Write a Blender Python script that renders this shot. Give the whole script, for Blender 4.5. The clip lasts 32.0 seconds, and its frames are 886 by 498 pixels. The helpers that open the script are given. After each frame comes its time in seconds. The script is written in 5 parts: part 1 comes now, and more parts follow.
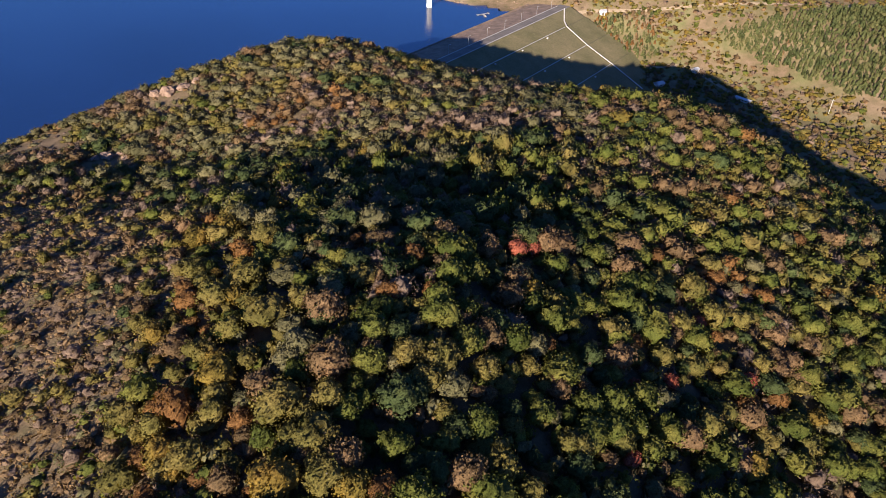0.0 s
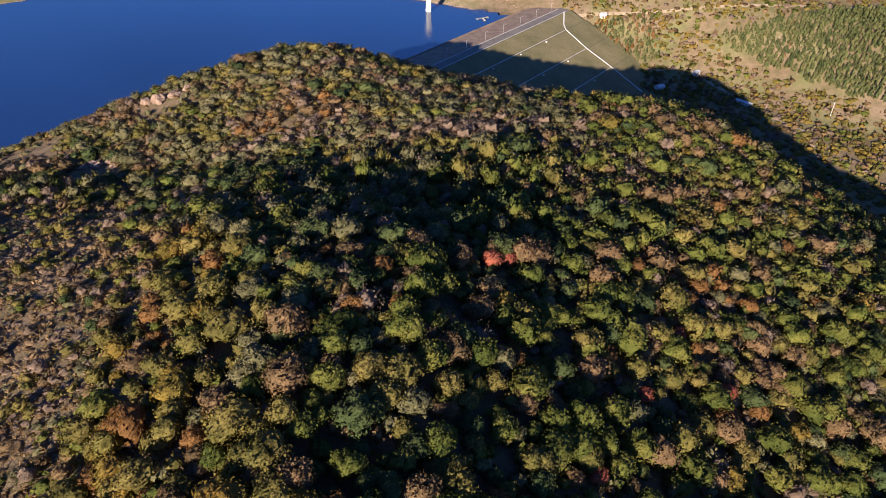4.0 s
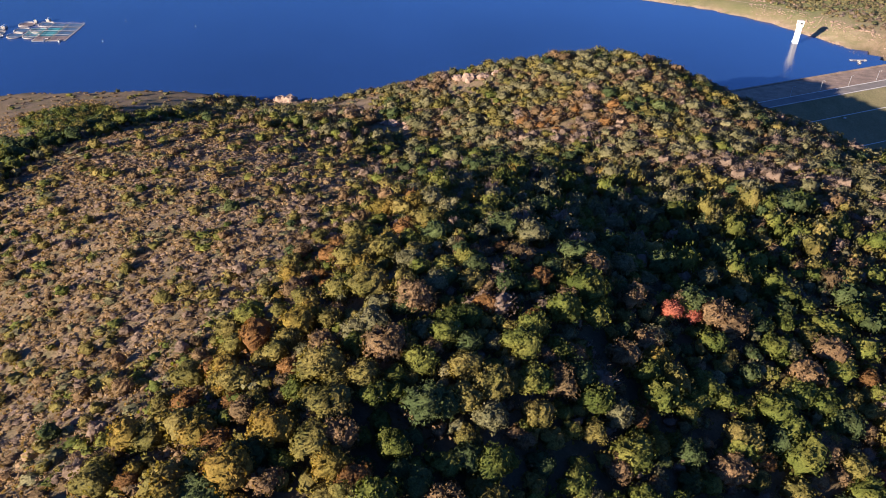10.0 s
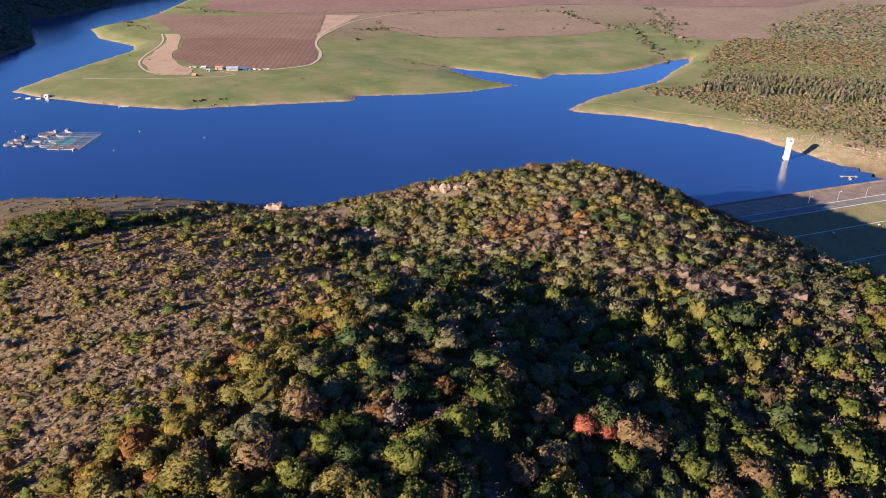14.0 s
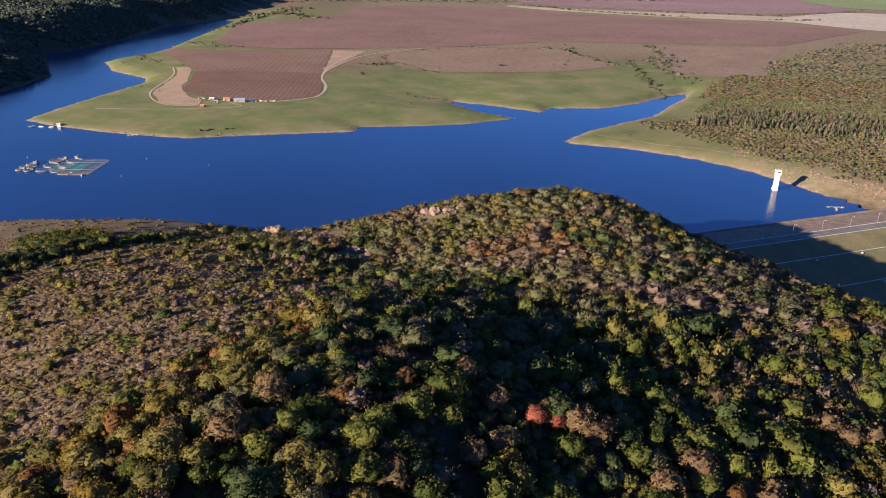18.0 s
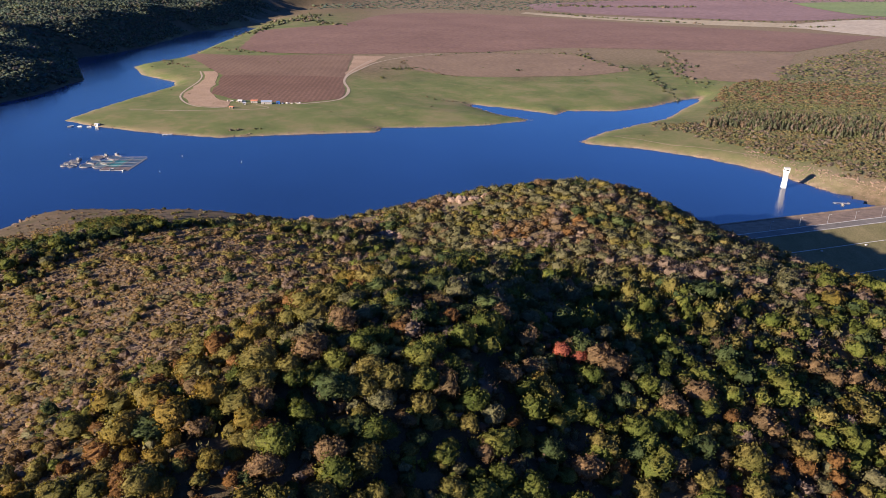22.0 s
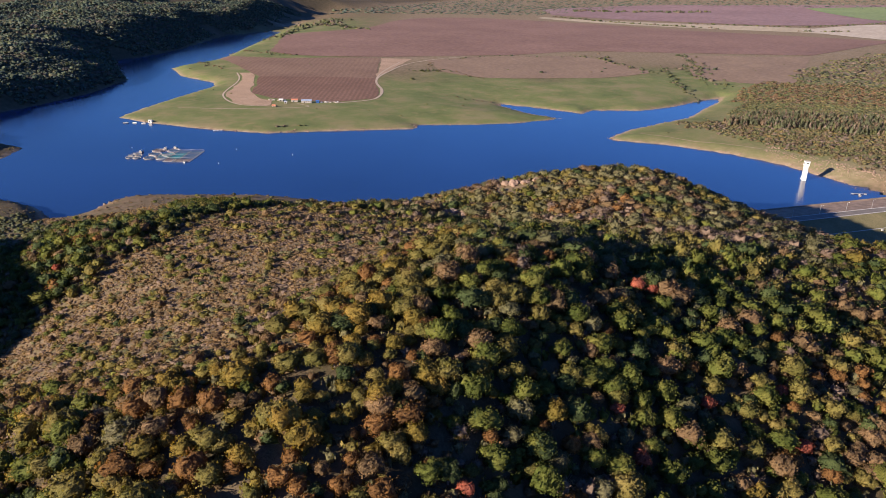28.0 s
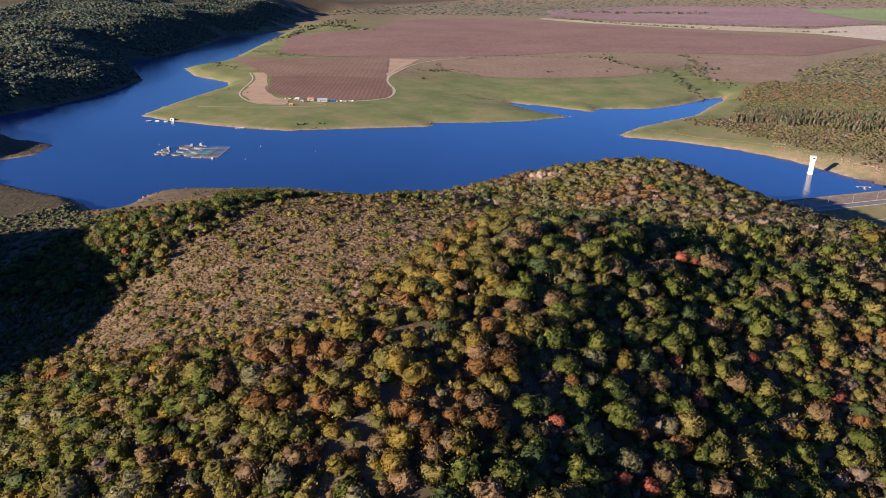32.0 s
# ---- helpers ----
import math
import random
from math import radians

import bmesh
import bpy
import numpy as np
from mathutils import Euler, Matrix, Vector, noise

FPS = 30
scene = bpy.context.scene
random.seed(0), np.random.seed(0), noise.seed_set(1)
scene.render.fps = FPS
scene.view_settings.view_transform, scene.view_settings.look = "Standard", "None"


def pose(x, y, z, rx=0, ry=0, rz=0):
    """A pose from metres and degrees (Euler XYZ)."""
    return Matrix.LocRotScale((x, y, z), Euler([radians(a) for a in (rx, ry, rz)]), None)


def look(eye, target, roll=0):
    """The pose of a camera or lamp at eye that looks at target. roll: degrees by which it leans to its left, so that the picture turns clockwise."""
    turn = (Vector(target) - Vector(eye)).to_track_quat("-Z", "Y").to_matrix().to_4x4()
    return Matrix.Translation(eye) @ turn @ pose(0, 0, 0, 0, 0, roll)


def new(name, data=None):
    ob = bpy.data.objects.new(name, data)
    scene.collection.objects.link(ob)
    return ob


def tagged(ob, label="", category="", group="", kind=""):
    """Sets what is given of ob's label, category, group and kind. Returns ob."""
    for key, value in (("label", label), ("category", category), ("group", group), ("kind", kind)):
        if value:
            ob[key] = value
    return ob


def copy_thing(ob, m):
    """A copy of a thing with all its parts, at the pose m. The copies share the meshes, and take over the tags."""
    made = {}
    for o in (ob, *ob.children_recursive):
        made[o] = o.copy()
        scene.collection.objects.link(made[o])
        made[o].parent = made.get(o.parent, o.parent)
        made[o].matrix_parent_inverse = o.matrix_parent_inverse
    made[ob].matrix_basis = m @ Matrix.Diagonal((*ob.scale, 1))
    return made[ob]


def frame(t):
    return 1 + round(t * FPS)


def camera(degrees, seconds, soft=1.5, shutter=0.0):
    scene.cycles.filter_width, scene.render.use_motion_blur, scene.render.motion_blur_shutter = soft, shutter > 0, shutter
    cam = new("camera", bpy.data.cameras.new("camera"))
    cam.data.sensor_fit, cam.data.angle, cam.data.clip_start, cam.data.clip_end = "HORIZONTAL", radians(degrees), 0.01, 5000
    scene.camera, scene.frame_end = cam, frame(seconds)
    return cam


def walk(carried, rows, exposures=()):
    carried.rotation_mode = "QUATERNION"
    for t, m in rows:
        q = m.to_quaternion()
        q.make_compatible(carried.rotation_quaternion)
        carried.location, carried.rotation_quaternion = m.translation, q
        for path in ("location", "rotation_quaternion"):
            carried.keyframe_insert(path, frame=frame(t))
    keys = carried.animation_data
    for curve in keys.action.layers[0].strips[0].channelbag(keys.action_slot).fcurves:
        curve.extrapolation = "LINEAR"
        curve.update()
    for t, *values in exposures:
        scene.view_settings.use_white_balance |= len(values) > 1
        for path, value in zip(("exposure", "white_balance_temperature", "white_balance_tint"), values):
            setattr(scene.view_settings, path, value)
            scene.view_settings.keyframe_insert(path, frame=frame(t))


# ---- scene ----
cam = camera(64.8, 32.0, soft=0.5)
PATH = [
    (0, (-0.033, -0.05, 100.303), (0.014, 1.597, 99.169), 1.4),
    (0.5, (0.438, 0.247, 100.803), (0.49, 1.897, 99.674), 1.4),
    (1, (0.881, 0.586, 101.04), (0.941, 2.236, 99.911), 1.3),
    (1.5, (1.417, 1.076, 101.101), (1.489, 2.724, 99.97), 1.3),
    (2, (2.18, 1.667, 101.108), (2.262, 3.315, 99.978), 1.2),
    (2.5, (3.337, 2.088, 101.093), (3.421, 3.736, 99.963), 1.1),
    (4.5, (10.244, 2.625, 100.771), (10.192, 4.276, 99.643), 0.7),
    (5, (12.351, 2.764, 100.618), (12.198, 4.408, 99.49), 0.9),
    (5.5, (14.633, 3.108, 100.446), (14.376, 4.739, 99.318), 0.9),
    (6, (16.935, 3.632, 100.26), (16.569, 5.243, 99.133), 0.9),
    (6.5, (19.315, 4.309, 100.076), (18.83, 5.89, 98.952), 0.8),
    (7, (21.72, 5.17, 99.906), (21.125, 6.713, 98.781), 0.8),
    (7.5, (24.098, 6.161, 99.746), (23.429, 7.674, 98.621), 0.8),
    (8, (26.478, 7.332, 99.595), (25.759, 8.821, 98.472), 0.8),
    (8.5, (28.863, 8.619, 99.439), (28.108, 10.092, 98.317), 0.8),
    (9, (31.291, 9.986, 99.279), (30.509, 11.445, 98.156), 0.8),
    (9.5, (33.729, 11.475, 99.16), (32.925, 12.921, 98.037), 0.8),
    (10, (36.182, 12.975, 99.044), (35.353, 14.408, 97.921), 0.7),
    (10.5, (38.664, 14.54, 98.939), (37.814, 15.968, 97.826), 0.7),
    (11, (41.158, 16.137, 98.821), (40.293, 17.567, 97.723), 0.7),
    (11.5, (43.597, 17.743, 98.679), (42.716, 19.175, 97.596), 0.7),
    (12, (45.997, 19.39, 98.558), (45.102, 20.824, 97.488), 0.6),
    (12.5, (48.365, 21.08, 98.444), (47.458, 22.518, 97.39), 0.7),
    (13, (50.709, 22.819, 98.369), (49.787, 24.277, 97.356), 0.7),
    (13.5, (53.058, 24.592, 98.292), (52.113, 26.085, 97.356), 0.7),
    (14, (55.456, 26.193, 98.171), (54.489, 27.721, 97.317), 0.6),
    (14.5, (57.803, 27.371, 97.938), (56.819, 28.928, 97.157), 0.7),
    (15, (59.908, 27.996, 97.749), (58.927, 29.555, 96.97), 0.8),
    (15.5, (61.831, 27.792, 97.608), (60.855, 29.356, 96.832), 0.8),
    (17.5, (68.911, 21.664, 97.131), (67.917, 23.22, 96.363), 0.9),
    (18, (70.816, 19.39, 97.048), (69.809, 20.94, 96.284), 0.9),
    (18.5, (72.834, 16.778, 96.958), (71.816, 18.321, 96.195), 1.0),
    (19, (74.96, 13.933, 96.867), (73.935, 15.473, 96.108), 1.0),
    (19.5, (77.092, 10.753, 96.786), (76.061, 12.29, 96.028), 1.1),
    (20, (79.088, 7.222, 96.704), (78.054, 8.758, 95.947), 1.0),
    (20.5, (80.585, 3.42, 96.635), (79.549, 4.955, 95.88), 1.0),
    (21, (81.416, -0.534, 96.575), (80.379, 1.002, 95.823), 0.9),
    (21.5, (81.622, -4.709, 96.545), (80.581, -3.174, 95.796), 0.8),
    (22, (81.411, -9.023, 96.565), (80.369, -7.488, 95.819), 0.8),
    (22.5, (81.016, -13.398, 96.603), (79.973, -11.862, 95.859), 0.8),
    (23, (80.531, -17.805, 96.649), (79.489, -16.269, 95.906), 0.8),
    (23.5, (80.01, -22.274, 96.689), (78.967, -20.737, 95.947), 0.8),
    (24, (79.437, -26.767, 96.743), (78.394, -25.23, 96.001), 0.8),
    (24.5, (78.954, -31.27, 96.814), (77.912, -29.733, 96.072), 1.0),
    (25, (78.959, -35.713, 96.874), (77.909, -34.18, 96.136), 0.8),
    (25.5, (79.684, -40.075, 96.889), (78.626, -38.546, 96.15), 0.8),
    (27.5, (84.001, -56.734, 96.726), (82.935, -55.21, 95.99), 0.9),
    (28, (84.076, -61.07, 96.735), (83.008, -59.546, 96.001), 0.8),
    (28.5, (83.703, -65.482, 96.734), (82.636, -63.957, 96.001), 0.7),
    (29, (83.2, -69.866, 96.78), (82.133, -68.341, 96.047), 0.7),
    (29.5, (82.653, -74.244, 96.833), (81.587, -72.718, 96.101), 0.7),
    (30, (82.043, -78.65, 96.896), (80.978, -77.123, 96.165), 0.7),
    (30.5, (81.437, -83.087, 96.985), (80.373, -81.559, 96.255), 0.7),
    (31, (80.858, -87.293, 97.092), (79.794, -85.765, 96.362), 0.7),
    (31.5, (80.222, -90.909, 97.223), (79.16, -89.38, 96.492), 0.7),
    (32, (79.555, -94.024, 97.354), (78.496, -92.493, 96.623), 0.8),
]
# the clip's camera opens up a little while the water fills its view, and closes again
EXPOSURES = [(0, 1.64), (5, 1.72), (7, 1.72), (8, 1.72), (9, 1.98), (10, 2.04), (14, 2.01), (15.4, 1.95), (17.0, 1.66), (20, 1.64), (32, 1.68)]
walk(cam, [(t, look(eye, target, roll)) for t, eye, target, roll in PATH], EXPOSURES)

# ---- world, sun ----
world = bpy.data.worlds.new("sky")
scene.world = world
world.use_nodes = True
SUN_ELEV, SUN_AZ = 16.3, 202.0          # degrees above the horizon; bearing from +y towards +x
wn = world.node_tree.nodes
sky = wn.new("ShaderNodeTexSky")
sky.sky_type, sky.sun_disc = "NISHITA", False
sky.sun_elevation, sky.sun_rotation = radians(SUN_ELEV), radians(SUN_AZ)
sky.air_density, sky.dust_density, sky.ozone_density = 1.0, 0.3, 3.0
wn["Background"].inputs["Strength"].default_value = 0.037
deep = wn.new("ShaderNodeMix")               # a clear, deep blue autumn sky
deep.data_type, deep.blend_type = "RGBA", "MULTIPLY"
deep.inputs[0].default_value, deep.inputs[7].default_value = 1.0, (0.44, 0.80, 1.60, 1)
world.node_tree.links.new(sky.outputs[0], deep.inputs[6])
world.node_tree.links.new(deep.outputs[2], wn["Background"].inputs["Color"])
sun = new("sun", bpy.data.lights.new("sun", "SUN"))
sun.data.energy, sun.data.angle, sun.data.color = 5.0, radians(0.55), (1.0, 0.84, 0.66)
sa, ca = math.sin(radians(SUN_AZ)), math.cos(radians(SUN_AZ))
sun.matrix_basis = look((400 * sa, 400 * ca, 400 * math.tan(radians(SUN_ELEV))), (0, 0, 0))
scene.view_settings.use_white_balance = True
scene.view_settings.white_balance_temperature, scene.view_settings.white_balance_tint = 6380, 12

# ---- materials ----


def ramp_node(nt, stops):
    r = nt.nodes.new("ShaderNodeValToRGB")
    while len(r.color_ramp.elements) < len(stops):
        r.color_ramp.elements.new(0.5)
    for e, (p, c) in zip(r.color_ramp.elements, stops):
        e.position, e.color = p, (*c, 1)
    return r


def noise_node(nt, scale, detail=4.0, rough=0.6, vec=None):
    n = nt.nodes.new("ShaderNodeTexNoise")
    n.inputs["Scale"].default_value, n.inputs["Detail"].default_value, n.inputs["Roughness"].default_value = scale, detail, rough
    if vec is not None:
        nt.links.new(vec, n.inputs["Vector"])
    return n


def mix_node(nt, mode, fac, a, b):
    m = nt.nodes.new("ShaderNodeMix")
    m.data_type, m.blend_type = "RGBA", mode
    for sock, v in ((m.inputs[0], fac), (m.inputs[6], a), (m.inputs[7], b)):
        if isinstance(v, bpy.types.NodeSocket):
            nt.links.new(v, sock)
        elif isinstance(v, tuple):
            sock.default_value = (*v, 1)
        else:
            sock.default_value = v
    return m.outputs[2]


def blank(name):
    m = bpy.data.materials.new(name)
    m.use_nodes = True
    nt = m.node_tree
    geo = nt.nodes.new("ShaderNodeNewGeometry")
    return m, nt, nt.nodes["Principled BSDF"], geo


def surface(name, dark, light, scale=0.5, fine=6.0, rough=0.85, bump=0.3, metal=0.0, spec=0.3):
    """A rough solid: colour between two tones at two scales of noise, with fine relief."""
    m, nt, bsdf, geo = blank(name)
    a = noise_node(nt, scale, 4, 0.6, geo.outputs["Position"])
    b = noise_node(nt, fine, 3, 0.6, geo.outputs["Position"])
    r = ramp_node(nt, [(0.3, dark), (0.7, light)])
    nt.links.new(a.outputs[0], r.inputs[0])
    g = ramp_node(nt, [(0.25, (0.7, 0.7, 0.7)), (0.75, (1.25, 1.25, 1.25))])
    nt.links.new(b.outputs[0], g.inputs[0])
    nt.links.new(mix_node(nt, "MULTIPLY", 1.0, r.outputs[0], g.outputs[0]), bsdf.inputs["Base Color"])
    bsdf.inputs["Roughness"].default_value, bsdf.inputs["Metallic"].default_value = rough, metal
    bsdf.inputs["Specular IOR Level"].default_value = spec
    if bump:
        bp = nt.nodes.new("ShaderNodeBump")
        bp.inputs["Strength"].default_value = bump
        nt.links.new(b.outputs[0], bp.inputs["Height"])
        nt.links.new(bp.outputs[0], bsdf.inputs["Normal"])
    return m


def foliage(name, a, b, c, grain, spread):
    """Leaves: three tones, from tree to tree by place and from spray to spray at random; grain: features a metre within a spray."""
    m, nt, bsdf, geo = blank(name)
    pos = geo.outputs["Position"]
    big = noise_node(nt, 0.14, 2, 0.5, pos)
    r = ramp_node(nt, [(0.32, a), (0.5, b), (0.68, c)])
    nt.links.new(big.outputs[0], r.inputs[0])
    v = ramp_node(nt, [(0.0, (1 - 0.5 * spread,) * 3), (0.6, (1.0, 1.0, 1.0)), (1.0, (1 + 0.5 * spread, 1 + 0.48 * spread, 1 + 0.4 * spread))])
    nt.links.new(geo.outputs["Random Per Island"], v.inputs[0])
    col = mix_node(nt, "MULTIPLY", 1.0, r.outputs[0], v.outputs[0])
    fine = noise_node(nt, grain, 3, 0.8, pos)
    f = ramp_node(nt, [(0.36, (1 - spread,) * 3), (0.5, (1.0, 1.0, 1.0)), (0.64, (1 + spread, 1 + spread, 1 + 0.9 * spread))])
    nt.links.new(fine.outputs[0], f.inputs[0])
    col = mix_node(nt, "MULTIPLY", 1.0, col, f.outputs[0])
    nt.links.new(col, bsdf.inputs["Base Color"])
    bsdf.inputs["Roughness"].default_value, bsdf.inputs["Specular IOR Level"].default_value = 0.75, 0.12
    bp = nt.nodes.new("ShaderNodeBump")
    bp.inputs["Strength"].default_value, bp.inputs["Distance"].default_value = 0.9, 0.9 / grain
    nt.links.new(fine.outputs[0], bp.inputs["Height"])
    nt.links.new(bp.outputs[0], bsdf.inputs["Normal"])
    thin, both = nt.nodes.new("ShaderNodeBsdfTranslucent"), nt.nodes.new("ShaderNodeMixShader")
    nt.links.new(mix_node(nt, "MULTIPLY", 1.0, col, (1.40, 1.30, 0.60)), thin.inputs["Color"])
    both.inputs[0].default_value = 0.36
    nt.links.new(bsdf.outputs[0], both.inputs[1])
    nt.links.new(thin.outputs[0], both.inputs[2])
    nt.links.new(both.outputs[0], nt.nodes["Material Output"].inputs["Surface"])
    return m


TONES = {
    "green": ((0.054, 0.071, 0.015), (0.098, 0.110, 0.024), (0.145, 0.138, 0.033)),
    "olive": ((0.098, 0.093, 0.025), (0.146, 0.123, 0.036), (0.190, 0.149, 0.047)),
    "sage": ((0.096, 0.094, 0.046), (0.131, 0.121, 0.061), (0.164, 0.147, 0.079)),
    "dark": ((0.034, 0.052, 0.020), (0.056, 0.076, 0.028), (0.084, 0.101, 0.036)),
    "yellow": ((0.120, 0.098, 0.022), (0.170, 0.124, 0.027), (0.210, 0.137, 0.032)),
    "brown": ((0.114, 0.080, 0.042), (0.151, 0.099, 0.052), (0.190, 0.120, 0.064)),
    "rust": ((0.128, 0.068, 0.027), (0.164, 0.084, 0.031), (0.198, 0.102, 0.037)),
    "red": ((0.235, 0.070, 0.045), (0.295, 0.088, 0.056), (0.345, 0.112, 0.072)),
    "bare": ((0.140, 0.102, 0.077), (0.182, 0.131, 0.099), (0.220, 0.158, 0.120)),
    "pine": ((0.055, 0.070, 0.028), (0.085, 0.098, 0.038), (0.120, 0.118, 0.050)),
    "straw": ((0.150, 0.102, 0.056), (0.200, 0.135, 0.076), (0.245, 0.168, 0.100)),
}
LEAF = {k: foliage("leaves_" + k, *t, 3.2, 0.26 if k in ("bare", "straw") else 0.42) for k, t in TONES.items()}
# leaf tones greyed and paled: distance haze put into the colour
FAR_HAZE_LEAF = {k: foliage("distant_haze_leaves_" + k, *[tuple(0.74 * v + 0.26 * g for v, g in zip(c, (0.175, 0.165, 0.150))) for c in t], 0.9, 0.24) for k, t in TONES.items()}
# blue haze over the far hills, painted into their leaf colour
HILL_HAZE_LEAF = {k: foliage("hill_haze_leaves_" + k, *[tuple(0.58 * v + 0.42 * g for v, g in zip(c, (0.098, 0.140, 0.165))) for c in t], 0.6, 0.25) for k, t in TONES.items()}
BARK = surface("bark", (0.10, 0.085, 0.07), (0.19, 0.165, 0.14), 1.5, 14, 0.95, 0.5)
ROCK = surface("limestone", (0.14, 0.095, 0.070), (0.235, 0.163, 0.122), 0.35, 2.2, 0.9, 0.8)
CONCRETE = surface("concrete", (0.34, 0.33, 0.31), (0.50, 0.48, 0.45), 0.12, 2.0, 0.85, 0.2)
WHITE = surface("whitewashed_concrete", (0.50, 0.49, 0.465), (0.68, 0.67, 0.64), 0.2, 2.0, 0.7, 0.15)
RUBBLE = surface("rubble_facing", (0.13, 0.095, 0.070), (0.26, 0.185, 0.135), 0.18, 1.3, 0.95, 0.9)
ASPHALT = surface("asphalt", (0.115, 0.102, 0.090), (0.175, 0.155, 0.135), 0.1, 2.5, 0.9, 0.2)


def water_material():
    m, nt, bsdf, geo = blank("lake_water")
    big = noise_node(nt, 0.006, 3, 0.6, geo.outputs["Position"])
    r = ramp_node(nt, [(0.3, (0.008, 0.024, 0.082)), (0.7, (0.010, 0.031, 0.106))])
    nt.links.new(big.outputs[0], r.inputs[0])
    nt.links.new(r.outputs[0], bsdf.inputs["Base Color"])
    bsdf.inputs["Roughness"].default_value, bsdf.inputs["IOR"].default_value = 0.08, 1.33
    n = noise_node(nt, 0.9, 3, 0.6, geo.outputs["Position"])
    bp = nt.nodes.new("ShaderNodeBump")
    bp.inputs["Strength"].default_value, bp.inputs["Distance"].default_value = 0.45, 0.15
    nt.links.new(n.outputs[0], bp.inputs["Height"])
    nt.links.new(bp.outputs[0], bsdf.inputs["Normal"])
    return m


def ground_material():
    """Forest litter, dry slope grass, green meadow and bare shore by the land cover stored on the mesh."""
    m, nt, bsdf, geo = blank("land")
    pos = geo.outputs["Position"]
    att = nt.nodes.new("ShaderNodeAttribute")
    att.attribute_name = "cover"
    sep = nt.nodes.new("ShaderNodeSeparateColor")
    nt.links.new(att.outputs["Color"], sep.inputs[0])
    big, mid, fine = noise_node(nt, 0.02, 4, 0.6, pos), noise_node(nt, 0.16, 5, 0.65, pos), noise_node(nt, 1.6, 5, 0.7, pos)

    def tone(a, b, c, src):
        r = ramp_node(nt, [(0.32, a), (0.5, b), (0.68, c)])
        nt.links.new(src.outputs[0], r.inputs[0])
        return r.outputs[0]

    litter = tone((0.045, 0.040, 0.022), (0.070, 0.056, 0.034), (0.100, 0.078, 0.048), mid)
    dry = tone((0.098, 0.083, 0.042), (0.138, 0.102, 0.060), (0.178, 0.127, 0.084), mid)
    green = tone((0.090, 0.114, 0.040), (0.126, 0.143, 0.053), (0.182, 0.162, 0.080), big)
    patch = noise_node(nt, 0.055, 5, 0.7, pos)
    pr = ramp_node(nt, [(0.50, (0.0, 0.0, 0.0)), (0.68, (0.55, 0.55, 0.55))])
    nt.links.new(patch.outputs[0], pr.inputs[0])
    green = mix_node(nt, "MIX", pr.outputs[0], green, (0.215, 0.165, 0.088))
    shore = tone((0.180, 0.134, 0.090), (0.250, 0.186, 0.126), (0.320, 0.245, 0.172), mid)
    col = mix_node(nt, "MIX", sep.outputs[0], litter, dry)
    col = mix_node(nt, "MIX", sep.outputs[1], col, green)
    col = mix_node(nt, "MIX", sep.outputs[2], col, shore)
    g = ramp_node(nt, [(0.25, (0.65, 0.65, 0.62)), (0.75, (1.3, 1.3, 1.32))])
    nt.links.new(fine.outputs[0], g.inputs[0])
    nt.links.new(mix_node(nt, "MULTIPLY", 1.0, col, g.outputs[0]), bsdf.inputs["Base Color"])
    bsdf.inputs["Roughness"].default_value, bsdf.inputs["Specular IOR Level"].default_value = 0.95, 0.1
    bp = nt.nodes.new("ShaderNodeBump")
    bp.inputs["Strength"].default_value, bp.inputs["Distance"].default_value = 0.6, 0.5
    nt.links.new(fine.outputs[0], bp.inputs["Height"])
    nt.links.new(bp.outputs[0], bsdf.inputs["Normal"])
    return m


# ---- the land ----
WATER = -70.0
SHORE_HILL = [(55, 592), (-12, 485), (-40, 462), (-90, 425), (-135, 385), (-175, 352), (-215, 328), (-255, 313), (-279, 302), (-300, 300),
              (-322, 287), (-353, 265), (-392, 242), (-410, 220), (-411, 200), (-400, 182), (-394, 164), (-402, 152), (-424, 165), (-453, 169), (-500, 162), (-546, 157), (-600, 130), (-640, 135), (-625, 193),
              (-622, 223), (-649, 256), (-683, 253), (-724, 238), (-800, 225), (-853, 298)]
SHORE_WEST = [(-869, 361), (-915, 474), (-995, 583), (-1186, 681), (-1263, 725), (-1260, 768), (-1333, 916), (-1558, 1208), (-1612, 1410),
              (-1902, 1850), (-2050, 2080), (-1990, 2090), (-1723, 1646), (-1505, 1367), (-1353, 1167), (-1232, 1009), (-1138, 891), (-1092, 811),
              (-1068, 716), (-970, 667), (-871, 654), (-838, 632), (-818, 589), (-770, 486), (-722, 401)]
SHORE_EAST = [(-676, 403), (-609, 417), (-564, 431), (-517, 450), (-494, 476), (-431, 543), (-401, 574), (-413, 592), (-365, 632), (-323, 680),
              (-297, 737), (-345, 741), (-404, 768), (-410, 778), (-343, 785), (-290, 783), (-290, 816), (-237, 857), (-214, 914), (-200, 985),
              (-183, 1030), (-176, 990), (-174, 889), (-172, 843), (-186, 796), (-203, 727), (-207, 668), (-194, 661), (-142, 676), (-81, 676),
              (-23, 661), (30, 629), (54, 597)]
LAKE = np.array(SHORE_HILL + SHORE_WEST + SHORE_EAST, float)
